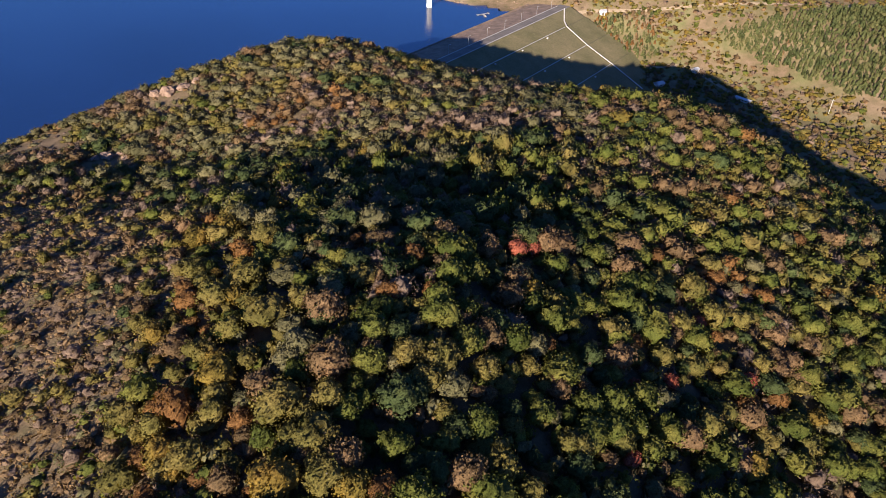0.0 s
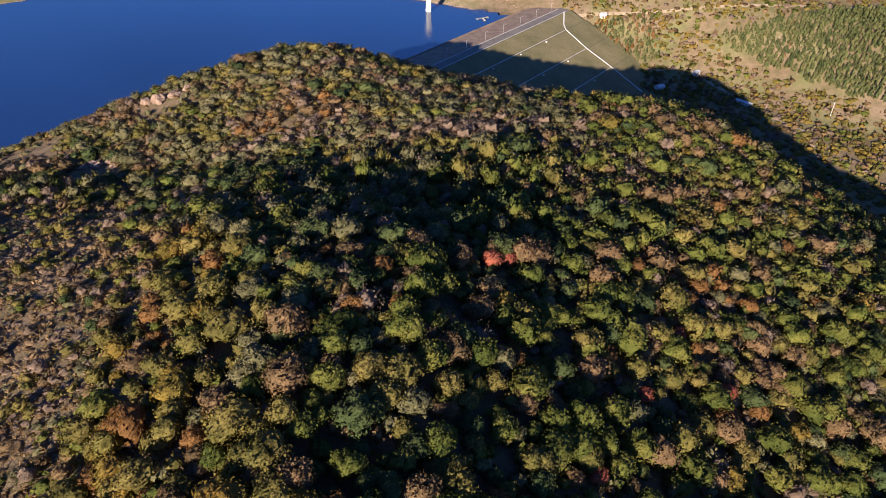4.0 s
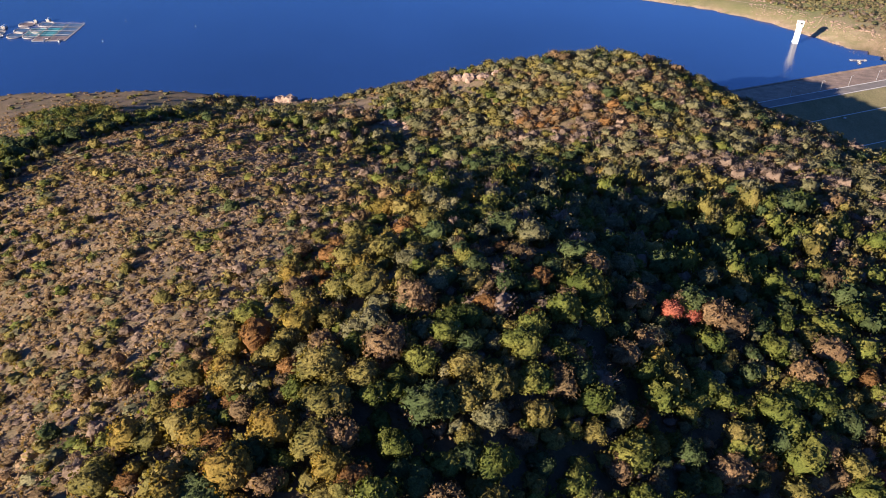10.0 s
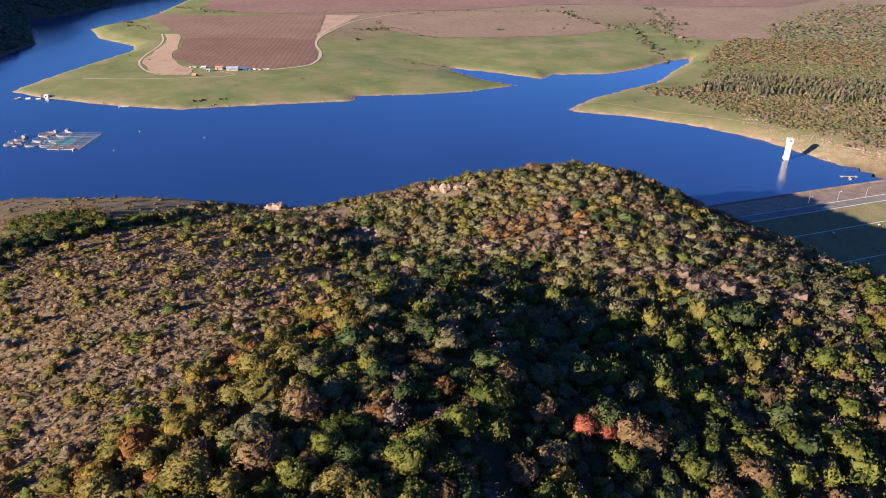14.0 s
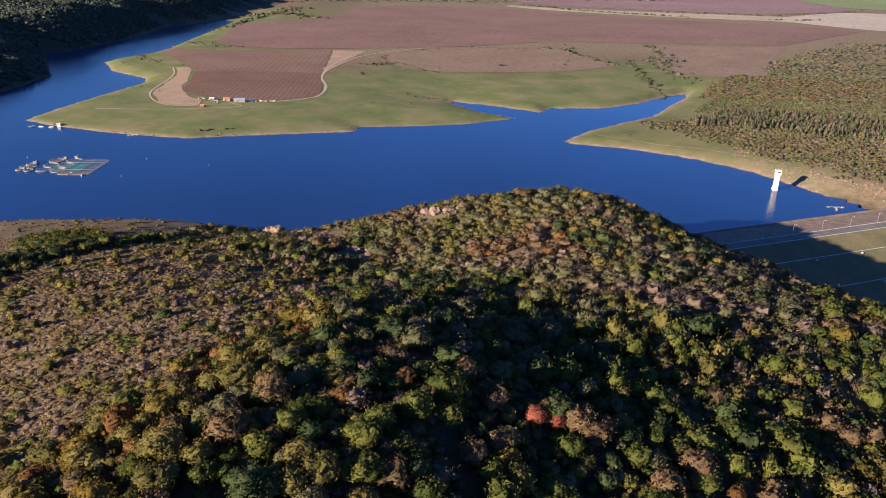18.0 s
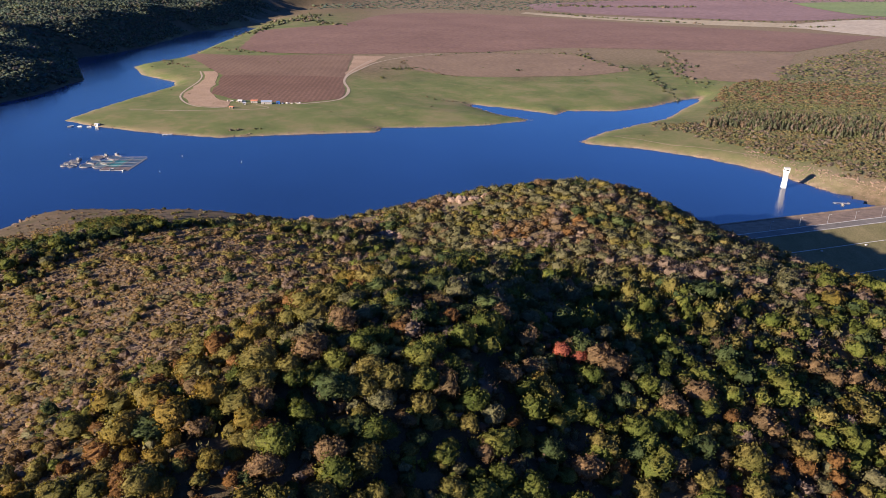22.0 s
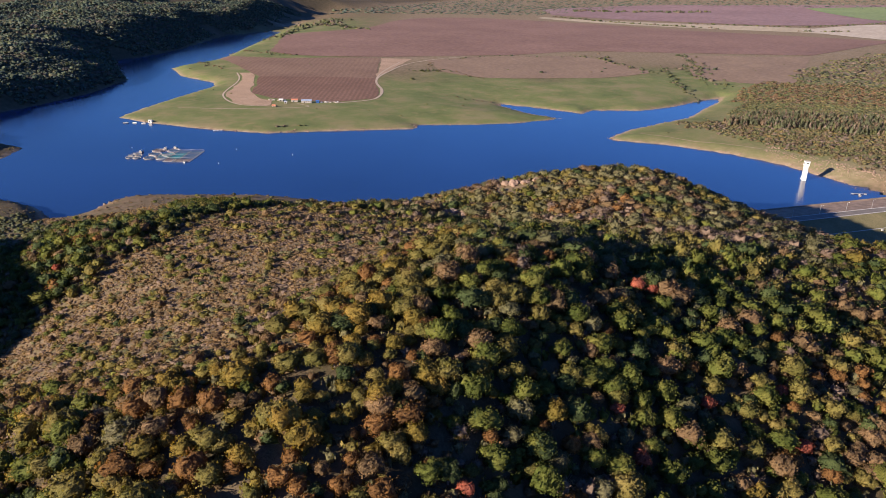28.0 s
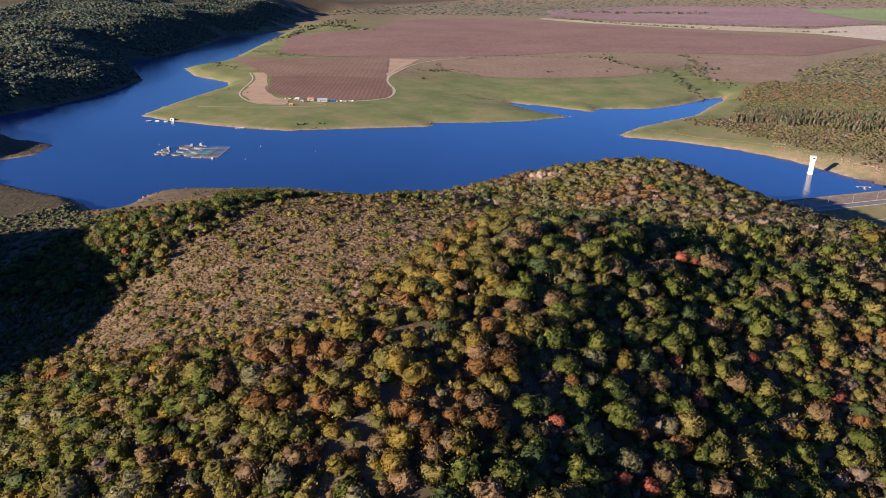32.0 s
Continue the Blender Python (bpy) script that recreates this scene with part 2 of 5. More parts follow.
# the hill: round swells (x, y, spread, rise above the lake)
SWELLS = [(-15, 135, 170, 70.8), (-15, 35, 42, 20.0), (-40, 335, 42, 15.5), (185, 60, 85, -25.5), (-90, 235, 42, -11.6), (-215, -15,
          60, -20.0), (-240, 135, 60, 8.6), (-240, 285, 42, -14.6), (-115, 310, 30, 9.1), (-15, 110, 30, 12.4), (-65, -15, 30, 9.4),
          (110, 260, 42, 15.5), (210, 310, 60, -19.4), (10, -165, 85, 17.3), (-315, 60, 42, -11.5), (85, 410, 60, -14.8), (-340, 210,
          60, 8.1), (-15, 210, 30, -8.3), (85, 85, 30, -10.0), (-240, 85, 30, 8.5), (-90, 360, 30, 12.7), (-90, 435, 42, -9.8), (35,
          160, 30, 5.8), (35, 335, 30, 6.2), (-40, 260, 30, 3.1), (16, 172, 17, -4.5), (-345, 222, 46, -6.5), (26, 112, 14, -2.0), (33, 45, 18, -4.0)]
# lower rolls of the same hill
ROLLS = [(100, 280, 55, 3.3), (-40, 360, 22, 3.0), (-300, 80, 55, 2.3), (-220, 320, 55, 2.8), (-40, 340, 22, 1.6), (-20, 100, 22, -1.4), (-300, 100, 34, 2.4),
         (-100, 340, 22, -1.2), (140, 260, 22, 1.0), (0, 220, 34, 1.8), (40, 160, 22, -1.0), (-40, 40, 34, -1.0), (40, 100, 22, 1.6), (-100, 120, 34, 0.9), (178, 222, 36, -7.0), (192, 236, 28, -5.0)]
# the valley below the dam: the line of its floor
VALLEY = [(85, 520), (150, 510), (215, 470), (290, 390), (320, 260), (325, 60), (330, -300)]
# the country round it
RISES = [(400, 760, 150, 26), (150, 980, 170, 16), (520, 260, 120, 60), (520, -150, 160, 60), (-100, -650, 260, 60), (-314, -160, 76, 88), (-440, -130, 60, 62)]
WEST_HILLS = [(-1290, 230, 240, 43), (-1800, 700, 330, 54), (-2350, 1250, 400, 78), (-1000, -150, 240, 49), (-2900, 1800, 480, 98), (-3300, 900, 600, 123),
              (-640, -420, 240, 57), (-1110, 480, 80, 11), (-1480, 900, 100, 15), (-1330, 640, 90, 13)]


def shore_distance(x, y):
    """Metres from the lake's shore: above nought on land."""
    out = np.empty(len(x))
    a, b = LAKE, np.roll(LAKE, -1, 0)
    for s in range(0, len(x), 40000):
        px, py = x[s:s + 40000, None], y[s:s + 40000, None]
        ex, ey = b[:, 0] - a[:, 0], b[:, 1] - a[:, 1]
        t = np.clip(((px - a[:, 0]) * ex + (py - a[:, 1]) * ey) / (ex * ex + ey * ey), 0, 1)
        d = np.sqrt(((px - a[:, 0] - t * ex) ** 2 + (py - a[:, 1] - t * ey) ** 2).min(1))
        cross = ((a[:, 1] > py) != (b[:, 1] > py)) & (px < (b[:, 0] - a[:, 0]) * (py - a[:, 1]) / (b[:, 1] - a[:, 1] + 1e-9) + a[:, 0])
        out[s:s + 40000] = np.where(cross.sum(1) % 2 == 1, -d, d)
    return out


def waves(x, y, size, seed):
    """A cheap smooth noise between -1 and 1 with features of that size."""
    rng = np.random.RandomState(seed)
    total = 0
    for k in range(5):
        ang, ph, f = rng.rand() * 6.28, rng.rand() * 6.28, (0.7 + 0.8 * rng.rand()) * 6.28 / size
        total = total + np.sin(f * (x * math.cos(ang) + y * math.sin(ang)) + ph + 1.3 * np.sin(0.6 * f * (x * math.sin(ang) - y * math.cos(ang)) + ph))
    return total / 3.2


def valley(x, y):
    """The cut of the valley, below nought."""
    d = np.full(len(x), 1e9)
    for (ax, ay), (bx, by) in zip(VALLEY, VALLEY[1:]):
        ex, ey = bx - ax, by - ay
        t = np.clip(((x - ax) * ex + (y - ay) * ey) / (ex * ex + ey * ey), 0, 1)
        d = np.minimum(d, np.hypot(x - ax - t * ex, y - ay - t * ey))
    s = np.clip(1 - (d - 28) / 110, 0, 1)
    return -43 * s * s * (3 - 2 * s)


def west_of_river(x, y):
    line = np.interp(y, [-300, 150, 300, 480, 650, 720, 850, 1060, 1740, 2085], [-430, -560, -790, -850, -1040, -1160, -1230, -1420, -1800, -2020])
    return np.clip((line - x) / 25, 0, 1)


def height(x, y):
    x, y = np.atleast_1d(np.asarray(x, float)), np.atleast_1d(np.asarray(y, float))
    d = shore_distance(x, y) + 1.6 * waves(x, y, 26, 3)
    r = np.hypot(x, y)
    hill = sum(h * np.exp(-((x - cx) ** 2 + (y - cy) ** 2) / (2 * s * s)) for cx, cy, s, h in SWELLS + ROLLS)
    rise = sum(h * np.exp(-((x - cx) ** 2 + (y - cy) ** 2) / (2 * s * s)) for cx, cy, s, h in RISES)
    rise = rise + west_of_river(x, y) * sum(h * np.exp(-((x - cx) ** 2 + (y - cy) ** 2) / (2 * s * s)) for cx, cy, s, h in WEST_HILLS)
    rise = rise + west_of_river(x, y) * (3 + 5 * waves(x, y, 190, 9)) * (1 - np.exp(-np.maximum(d, 0) / 26))
    plain = 1.0 + 6.5 * (1 - np.exp(-np.maximum(d, 0) / 70)) + 0.010 * np.maximum(r - 900, 0) + 100 * (np.maximum(r - 3300, 0) / 1600) ** 2
    near = np.exp(-(((x + 60) / 330) ** 4 + ((y - 130) / 330) ** 4))
    up = plain * (1 - 0.8 * near) + valley(x, y) + hill + rise * (1 + 0.10 * waves(x, y, 170, 5)) + 0.6 * waves(x, y, 17, 8) * np.clip(hill / 20, 0.1, 1)
    bank = (0.55 - 0.29 * np.clip((y - 560) / 60, 0, 1) * (1 - west_of_river(x, y)) ) * np.maximum(d, 0) + 0.004 * np.maximum(d, 0) ** 2 * (1 - west_of_river(x, y))
    k = 3.0
    m = np.clip(0.5 + 0.5 * (bank - up) / k, 0, 1)
    land = bank + (up - bank) * m - k * m * (1 - m)
    return WATER + np.where(d > 0, np.where(up < 0, up * np.clip(d / 60, 0, 1), land), np.maximum(0.3 * d, -14))


def steps(core, ends):
    """Grid lines: core is a list of (from, to, step); beyond it the step grows to the ends."""
    out = []
    for a, b, s in core:
        out += list(np.arange(a, b, s))
    out.append(core[-1][1])
    lo, hi, s0, s1 = [], [], core[0][2], core[-1][2]
    v = core[0][0]
    while v > ends[0]:
        s0 = min(s0 * 1.12, 90)
        v -= s0
        lo.append(v)
    v = core[-1][1]
    while v < ends[1]:
        s1 = min(s1 * 1.12, 90)
        v += s1
        hi.append(v)
    return np.array(lo[::-1] + out + hi)


def sheet(name, x, y, z, mat):
    """A grid mesh of rows of y and columns of x."""
    ny, nx = z.shape
    co = np.stack([np.broadcast_to(x, z.shape), np.broadcast_to(y, z.shape), z], -1).reshape(-1, 3)
    i = (np.arange(ny - 1)[:, None] * nx + np.arange(nx - 1)[None]).ravel()
    return mesh_of(name, co, np.stack([i, i + 1, i + nx + 1, i + nx], 1), mat)


def mesh_of(name, co, quads, mat, smooth=True, normals=None):
    """A mesh from arrays: co (n, 3); faces (m, 3 or 4); normals (n, 3), where the shading follows a rounder form."""
    me = bpy.data.meshes.new(name)
    me.vertices.add(len(co))
    me.vertices.foreach_set("co", np.asarray(co, np.float32).ravel())
    n = quads.shape[1]
    me.loops.add(quads.size)
    me.loops.foreach_set("vertex_index", quads.astype(np.int32).ravel())
    me.polygons.add(len(quads))
    me.polygons.foreach_set("loop_start", np.arange(0, quads.size, n, dtype=np.int32))
    me.polygons.foreach_set("use_smooth", np.full(len(quads), smooth))
    me.update(calc_edges=True)
    if normals is not None:
        me.attributes.new("custom_normal", "FLOAT_VECTOR", "POINT").data.foreach_set("vector", np.asarray(normals, np.float32).ravel())
    me.materials.append(mat)
    return me


GX = steps([(-1150, -420, 6.5), (-420, 190, 4.0), (190, 460, 7)], (-4900, 4900))
GY = steps([(-160, 480, 4.0), (480, 1060, 6.5)], (-2500, 4900))
XX, YY = np.meshgrid(GX, GY)
ZZ = height(XX.ravel(), YY.ravel()).reshape(XX.shape)
land_me = sheet("ground", XX, YY, ZZ, ground_material())


def dryness(x, y):
    """How open the grass slope on the west shoulder is, 0 to 1."""
    edge = -32 - 0.20 * (y - 60) + 9 * waves(x, y, 45, 12)
    a = np.clip((edge - x) / 42 + 0.18, 0, 1) * np.clip((225 - y - 0.25 * (x + 140)) / 30, 0, 1) * np.clip((y - 5) / 25 + 0.15, 0, 1)
    belt = np.clip((x + 208 + 0.25 * (y - 100) + 8 * waves(x, y, 30, 14)) / 10, 0, 1)
    cape = np.clip((-268 - x - 0.3 * (y - 190)) / 12, 0, 1) * np.clip((x + 425) / 20, 0, 1) * np.clip((y - 130) / 30, 0, 1)
    return np.clip(a * belt + cape, 0, 1)


def cover(x, y, z):
    d = shore_distance(x, y)
    far = np.clip((np.hypot(x + 60, y - 130) - 330) / 60, 0, 1)
    dry = np.clip(dryness(x, y) + 0.55 * np.clip(waves(x, y, 60, 21), 0, 1) * (1 - far), 0, 1)
    meadow = np.clip((y - 330 - 0.1 * x) / 40, 0, 1) * np.clip((y - 560 - 1.9 * (x - 20)) / 60 + (x < 20), 0, 1) * np.clip((x + 1700) / 200, 0, 1) * np.clip((z < -25) * 1.0, 0, 1) * far
    west = west_of_river(x, y)
    meadow = meadow * (1 - west) * np.clip(1.15 - (d - 150) / 150 + 0.30 * waves(x, y, 130, 35), 0.10, 1) * (1 - 0.25 * np.clip((x + 190) / 40, 0, 1) * np.clip((1000 - y) / 100, 0, 1))
    dry = np.maximum(dry, far * np.maximum(np.clip((x - 10) / 60, 0, 1), np.clip((y - 560) / 60, 0, 1) * (1 - west)))
    dry = np.maximum(dry, 1.0 * np.clip((y - 225) / 20, 0, 1) * (1 - far))
    bare = 1.25 * np.exp(-np.maximum(d - 1, 0) / (2.2 + 1.2 * waves(x, y, 60, 31) + 1.0 * np.clip((y - 590) / 40, 0, 1) * np.clip((x + 230) / 30, 0, 1))) * (d > -3)
    meadow = np.maximum(meadow, far * np.clip((x - 110) / 40, 0, 1) * np.clip(0.22 + 0.6 * waves(x, y, 48, 37), 0, 0.7) * (z < -30))
    bare = np.maximum(bare, far * np.clip((x - 20) / 60, 0, 1) * (0.08 + 0.2 * waves(x, y, 70, 33)))
    bare = np.maximum(bare, 0.45 * far * np.clip((d - 240) / 150, 0, 1) * (y > 700)) * (1 - 0.85 * west)
    bare = np.maximum(bare, 0.45 * np.exp(-((x - 30) / 50) ** 2 - ((y - 650) / 28) ** 2))
    return np.stack([dry, meadow, bare, np.ones_like(x)], -1)


ca_ = land_me.attributes.new("cover", "FLOAT_COLOR", "POINT")
ca_.data.foreach_set("color", cover(XX.ravel(), YY.ravel(), ZZ.ravel()).astype(np.float32).ravel())
ground = tagged(new("ground", land_me), "wooded hill, valley and farmland round a reservoir", "ground", kind="structure")
WX, WY = np.meshgrid(np.arange(-2100, 140, 9.0), np.arange(40, 2140, 9.0))
wet = shore_distance(WX.ravel() + 4.5, WY.ravel() + 4.5).reshape(WX.shape)[:-1, :-1] < 13
wi = (np.arange(wet.shape[0])[:, None] * WX.shape[1] + np.arange(wet.shape[1])[None])[wet]
used, back = np.unique(np.stack([wi, wi + 1, wi + WX.shape[1] + 1, wi + WX.shape[1]], 1), return_inverse=True)
water_me = mesh_of("water", np.stack([WX.ravel(), WY.ravel(), np.full(WX.size, WATER)], 1)[used], back.reshape(-1, 4), water_material())
lake = tagged(new("water", water_me), "calm deep blue reservoir water with faint ripples", "lake", kind="structure")


# ---- woods ----


def lumpy(cen, rad, base, way):
    """Where rays from the base leave a cluster of lumps: distance, and the lump's normal there."""
    rel = cen - base
    b = way @ rel.T
    disc = b * b - (rel ** 2).sum(1) + rad ** 2
    t = np.where(disc > 0, b + np.sqrt(np.maximum(disc, 0)), 0.0)
    k = t.argmax(1)
    t = np.maximum(t[np.arange(len(k)), k], 0.30)
    n = base + way * t[:, None] - cen[k]
    return t, n / np.linalg.norm(n, axis=1, keepdims=True)


def crown_template(seed, sprays, lumps=14, flat=0.85, leaf=0.06, grid=(18, 8), fuzz=0.07, core=0.90):
    """A crown of unit radius, base at z = 0: a closed cauliflower of lumps, roughened by leaf sprays that stand off it.
    Returns corners with their normals (n, 6), and faces (m, 4)."""
    rng = np.random.RandomState(seed)
    k = np.arange(lumps)
    a, el = 6.283 * (k * 0.618 + 0.14 * rng.rand(lumps)), np.arcsin(np.clip(0.03 + 0.92 * (k + rng.rand(lumps)) / lumps, 0, 1))
    out = (0.56 + 0.18 * rng.rand(lumps)) * (1 + 0.16 * np.sin(2 * a + 6.283 * rng.rand()) * np.cos(el))
    cen = np.stack([out * np.cos(el) * np.cos(a), out * np.cos(el) * np.sin(a), flat * (0.26 + 0.95 * out * np.sin(el))], 1)
    rad = 0.20 + 0.15 * rng.rand(lumps)
    base = np.array((0, 0, 0.24 * flat))
    cen, rad = np.concatenate([cen, [(0, 0, 0.36 * flat)]]), np.append(rad, 0.50)
    m, r = grid
    th, ph = np.meshgrid(np.arange(m) * 6.283 / m, np.linspace(-0.5, 1.5708, r + 1))
    th = th + 0.3 * np.arange(r + 1)[:, None]
    way = np.stack([np.cos(ph) * np.cos(th), np.cos(ph) * np.sin(th), np.sin(ph)], -1).reshape(-1, 3)
    t, n = lumpy(cen, rad, base, way)
    rough = 1 + fuzz * rng.normal(size=len(t))
    rough[-m:] = 1
    shell = np.concatenate([base + way * (t * rough * core)[:, None], 0.7 * n + 0.3 * way + 0.30 * rng.normal(size=n.shape)], 1)
    i = (np.arange(r)[:, None] * m + np.arange(m)[None]).ravel()
    j = (np.arange(r)[:, None] * m + (np.arange(m)[None] + 1) % m).ravel()
    faces = np.stack([i, j, j + m, i + m], 1)
    if sprays:
        way = rng.normal(size=(sprays, 3))
        way[:, 2] = np.abs(way[:, 2]) - 0.30
        way /= np.linalg.norm(way, axis=1, keepdims=True)
        t, n = lumpy(cen, rad, base, way)
        p = base + way * t[:, None] * (core + 0.02 + (1.06 - core) * rng.rand(sprays, 1))
        tilt = n + 0.75 * rng.normal(size=(sprays, 3))
        tilt /= np.linalg.norm(tilt, axis=1, keepdims=True)
        u = np.cross(tilt, rng.normal(size=(sprays, 3)))
        u /= np.linalg.norm(u, axis=1, keepdims=True)
        v = np.cross(tilt, u)
        s = leaf * (0.6 + 0.8 * rng.rand(sprays, 1))
        w = s * (0.6 + 0.4 * rng.rand(sprays, 1))
        bend = tilt * s * 0.4
        quad = np.stack([p - u * s - bend * 0.6, p - v * w + bend * 0.3, p + u * s * (0.7 + 0.5 * rng.rand(sprays, 1)) - bend * 0.6, p + v * w + bend * 0.3], 1)
        side = 0.7 * n + 0.2 * way + 0.55 * tilt
        leafy = np.concatenate([quad, np.repeat(side[:, None], 4, 1)], -1).reshape(-1, 6)
        faces = np.concatenate([faces, len(shell) + np.arange(4 * sprays).reshape(-1, 4)])
        shell = np.concatenate([shell, leafy])
    shell[:, 3:] /= np.linalg.norm(shell[:, 3:], axis=1, keepdims=True)
    return shell, faces


def loose(corners):
    """A template of separate quads from their corners (n, 4, 3)."""
    return corners.reshape(-1, 3), np.arange(4 * len(corners)).reshape(-1, 4)


def planted(templates, x, y, z, radius, tall, seed):
    """Copies of crown templates at the places, turned and scaled: corners of all of them, and faces."""
    rng = np.random.RandomState(seed)
    out, faces, base = [], [], 0
    kind = rng.randint(0, len(templates), len(x))
    for k, (tpl, quads) in enumerate(templates):
        i = np.nonzero(kind == k)[0]
        if not len(i):
            continue
        a = rng.rand(len(i)) * 6.283
        c, s = np.cos(a)[:, None], np.sin(a)[:, None]
        r, px, py, pz = radius[i][:, None], tpl[None, :, 0], tpl[None, :, 1], tpl[None, :, 2]
        cols = [(px * c - py * s) * r + x[i][:, None], (px * s + py * c) * r + y[i][:, None], pz * tall[i][:, None] + z[i][:, None]]
        if tpl.shape[1] == 6:
            nx, ny, nz = tpl[None, :, 3], tpl[None, :, 4], tpl[None, :, 5]
            cols += [nx * c - ny * s, nx * s + ny * c, nz + 0 * c]
        out.append(np.stack(cols, -1).reshape(-1, tpl.shape[1]))
        faces.append((base + np.arange(len(i))[:, None, None] * len(tpl) + quads[None]).reshape(-1, 4))
        base += len(i) * len(tpl)
    return np.concatenate(out), np.concatenate(faces)


def jittered(x0, x1, y0, y1, step, seed):
    rng = np.random.RandomState(seed)
    gx, gy = np.meshgrid(np.arange(x0, x1, step), np.arange(y0, y1, step * 0.87))
    gx = gx + (np.arange(gx.shape[0])[:, None] % 2) * step / 2
    j = step * 0.85
    return (gx + (rng.rand(*gx.shape) - 0.5) * j).ravel(), (gy + (rng.rand(*gy.shape) - 0.5) * j).ravel(), rng


def woods(name, label, species, crowns, leaf=FAR_HAZE_LEAF):
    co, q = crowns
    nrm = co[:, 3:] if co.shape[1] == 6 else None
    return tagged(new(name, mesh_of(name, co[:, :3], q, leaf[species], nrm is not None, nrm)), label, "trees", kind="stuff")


def twig_template(seed, twigs, flat=0.75, width=0.05, droop=1.15):
    """A leafless shrub of unit radius: a fan of thin tapered twigs from the root."""
    rng = np.random.RandomState(seed)
    a, el = rng.rand(twigs) * 6.283, np.arccos(rng.rand(twigs)) / droop
    way = np.stack([np.sin(el) * np.cos(a), np.sin(el) * np.sin(a), flat * np.cos(el)], 1)
    lo, hi = way * (0.15 + 0.35 * rng.rand(twigs, 1)), way * (0.75 + 0.3 * rng.rand(twigs, 1)) + 0.10 * rng.normal(size=(twigs, 3))
    u = np.cross(way, rng.normal(size=(twigs, 3)))
    u *= width * (0.6 + 0.8 * rng.rand(twigs, 1)) / np.linalg.norm(u, axis=1, keepdims=True)
    side = way / np.linalg.norm(way, axis=1, keepdims=True) + 0.35 * rng.normal(size=(twigs, 3))
    side /= np.linalg.norm(side, axis=1, keepdims=True)
    quad = np.stack([lo - u * 0.5, lo + u * 0.5, hi + u, hi - u], 1)
    return np.concatenate([quad, np.repeat(side[:, None], 4, 1)], -1).reshape(-1, 6), np.arange(4 * twigs).reshape(-1, 4)


def joined(*templates):
    """Several templates as one."""
    co, q, base = [], [], 0
    for c, f in templates:
        co.append(c)
        q.append(f + base)
        base += len(c)
    return np.concatenate(co), np.concatenate(q)


CROWN_HI = [crown_template(s, 330, 18, 0.85, 0.064, (13, 5)) for s in range(10)]
CROWN_MID = [crown_template(20 + s, 130, 13, 0.85, 0.080, (9, 4), 0.07, 0.84) for s in range(8)]
CROWN_LOW = [crown_template(40 + s, 20, 9, 0.85, 0.17, (7, 3), 0.07) for s in range(6)]
BUSH = [crown_template(50 + s, 12, 8, 0.85, 0.20, (6, 2), 0.08) for s in range(6)]
CROWN_BARE = [joined(crown_template(60 + s, 100, 14, 0.90, 0.055, (9, 4), 0.12, 0.72), twig_template(65 + s, 60, 0.95, 0.020)) for s in range(4)]
SHRUB = [crown_template(80 + s, 44, 8, 0.70, 0.11, (6, 2), 0.10, 0.8) for s in range(6)]
SCRUB = [joined(crown_template(90 + s, 26, 9, 0.66, 0.095, (6, 2), 0.12, 0.74), twig_template(95 + s, 12, 0.8, 0.030, 1.0)) for s in range(6)]
CLUMP = [crown_template(100 + s, 3, 7, 0.75, 0.26, (6, 2), 0.09) for s in range(5)]
FINE_UNDER = [crown_template(115 + s, 30, 9, 0.62, 0.13, (6, 2), 0.12, 0.8) for s in range(5)]
HILL_CROWN = [crown_template(130 + s, 6, 7, 0.8, 0.24, (6, 3), 0.08) for s in range(6)]
UNDER = [crown_template(110 + s, 14, 7, 0.6, 0.19, (6, 2), 0.12, 0.8) for s in range(5)]
TWIGGY = ("brown", "bare", "straw")


def cone_template(seed, leaves, leaf=0.34):
    """A pointed conifer crown of unit radius and height 3."""
    rng = np.random.RandomState(seed)
    h = rng.rand(leaves) ** 0.8
    a = rng.rand(leaves) * 6.283
    r = (1 - h) * (0.75 + 0.3 * rng.rand(leaves)) + 0.05
    p = np.stack([r * np.cos(a), r * np.sin(a), 3 * h], 1)
    out = np.stack([np.cos(a), np.sin(a), 0.5 + 0 * a], 1) + 0.35 * rng.normal(size=(leaves, 3))
    out /= np.linalg.norm(out, axis=1, keepdims=True)
    u = np.cross(out, (0, 0, 1.0))
    u /= np.linalg.norm(u, axis=1, keepdims=True)
    v = np.cross(out, u)
    s = leaf * (0.7 + 0.6 * rng.rand(leaves, 1)) * (1.2 - 0.7 * h[:, None])
    return loose(np.stack([p - u * s, p - v * s * 1.5, p + u * s, p + v * s * 0.9], 1))


PINE = [cone_template(120 + s, 22, 0.52) for s in range(5)]


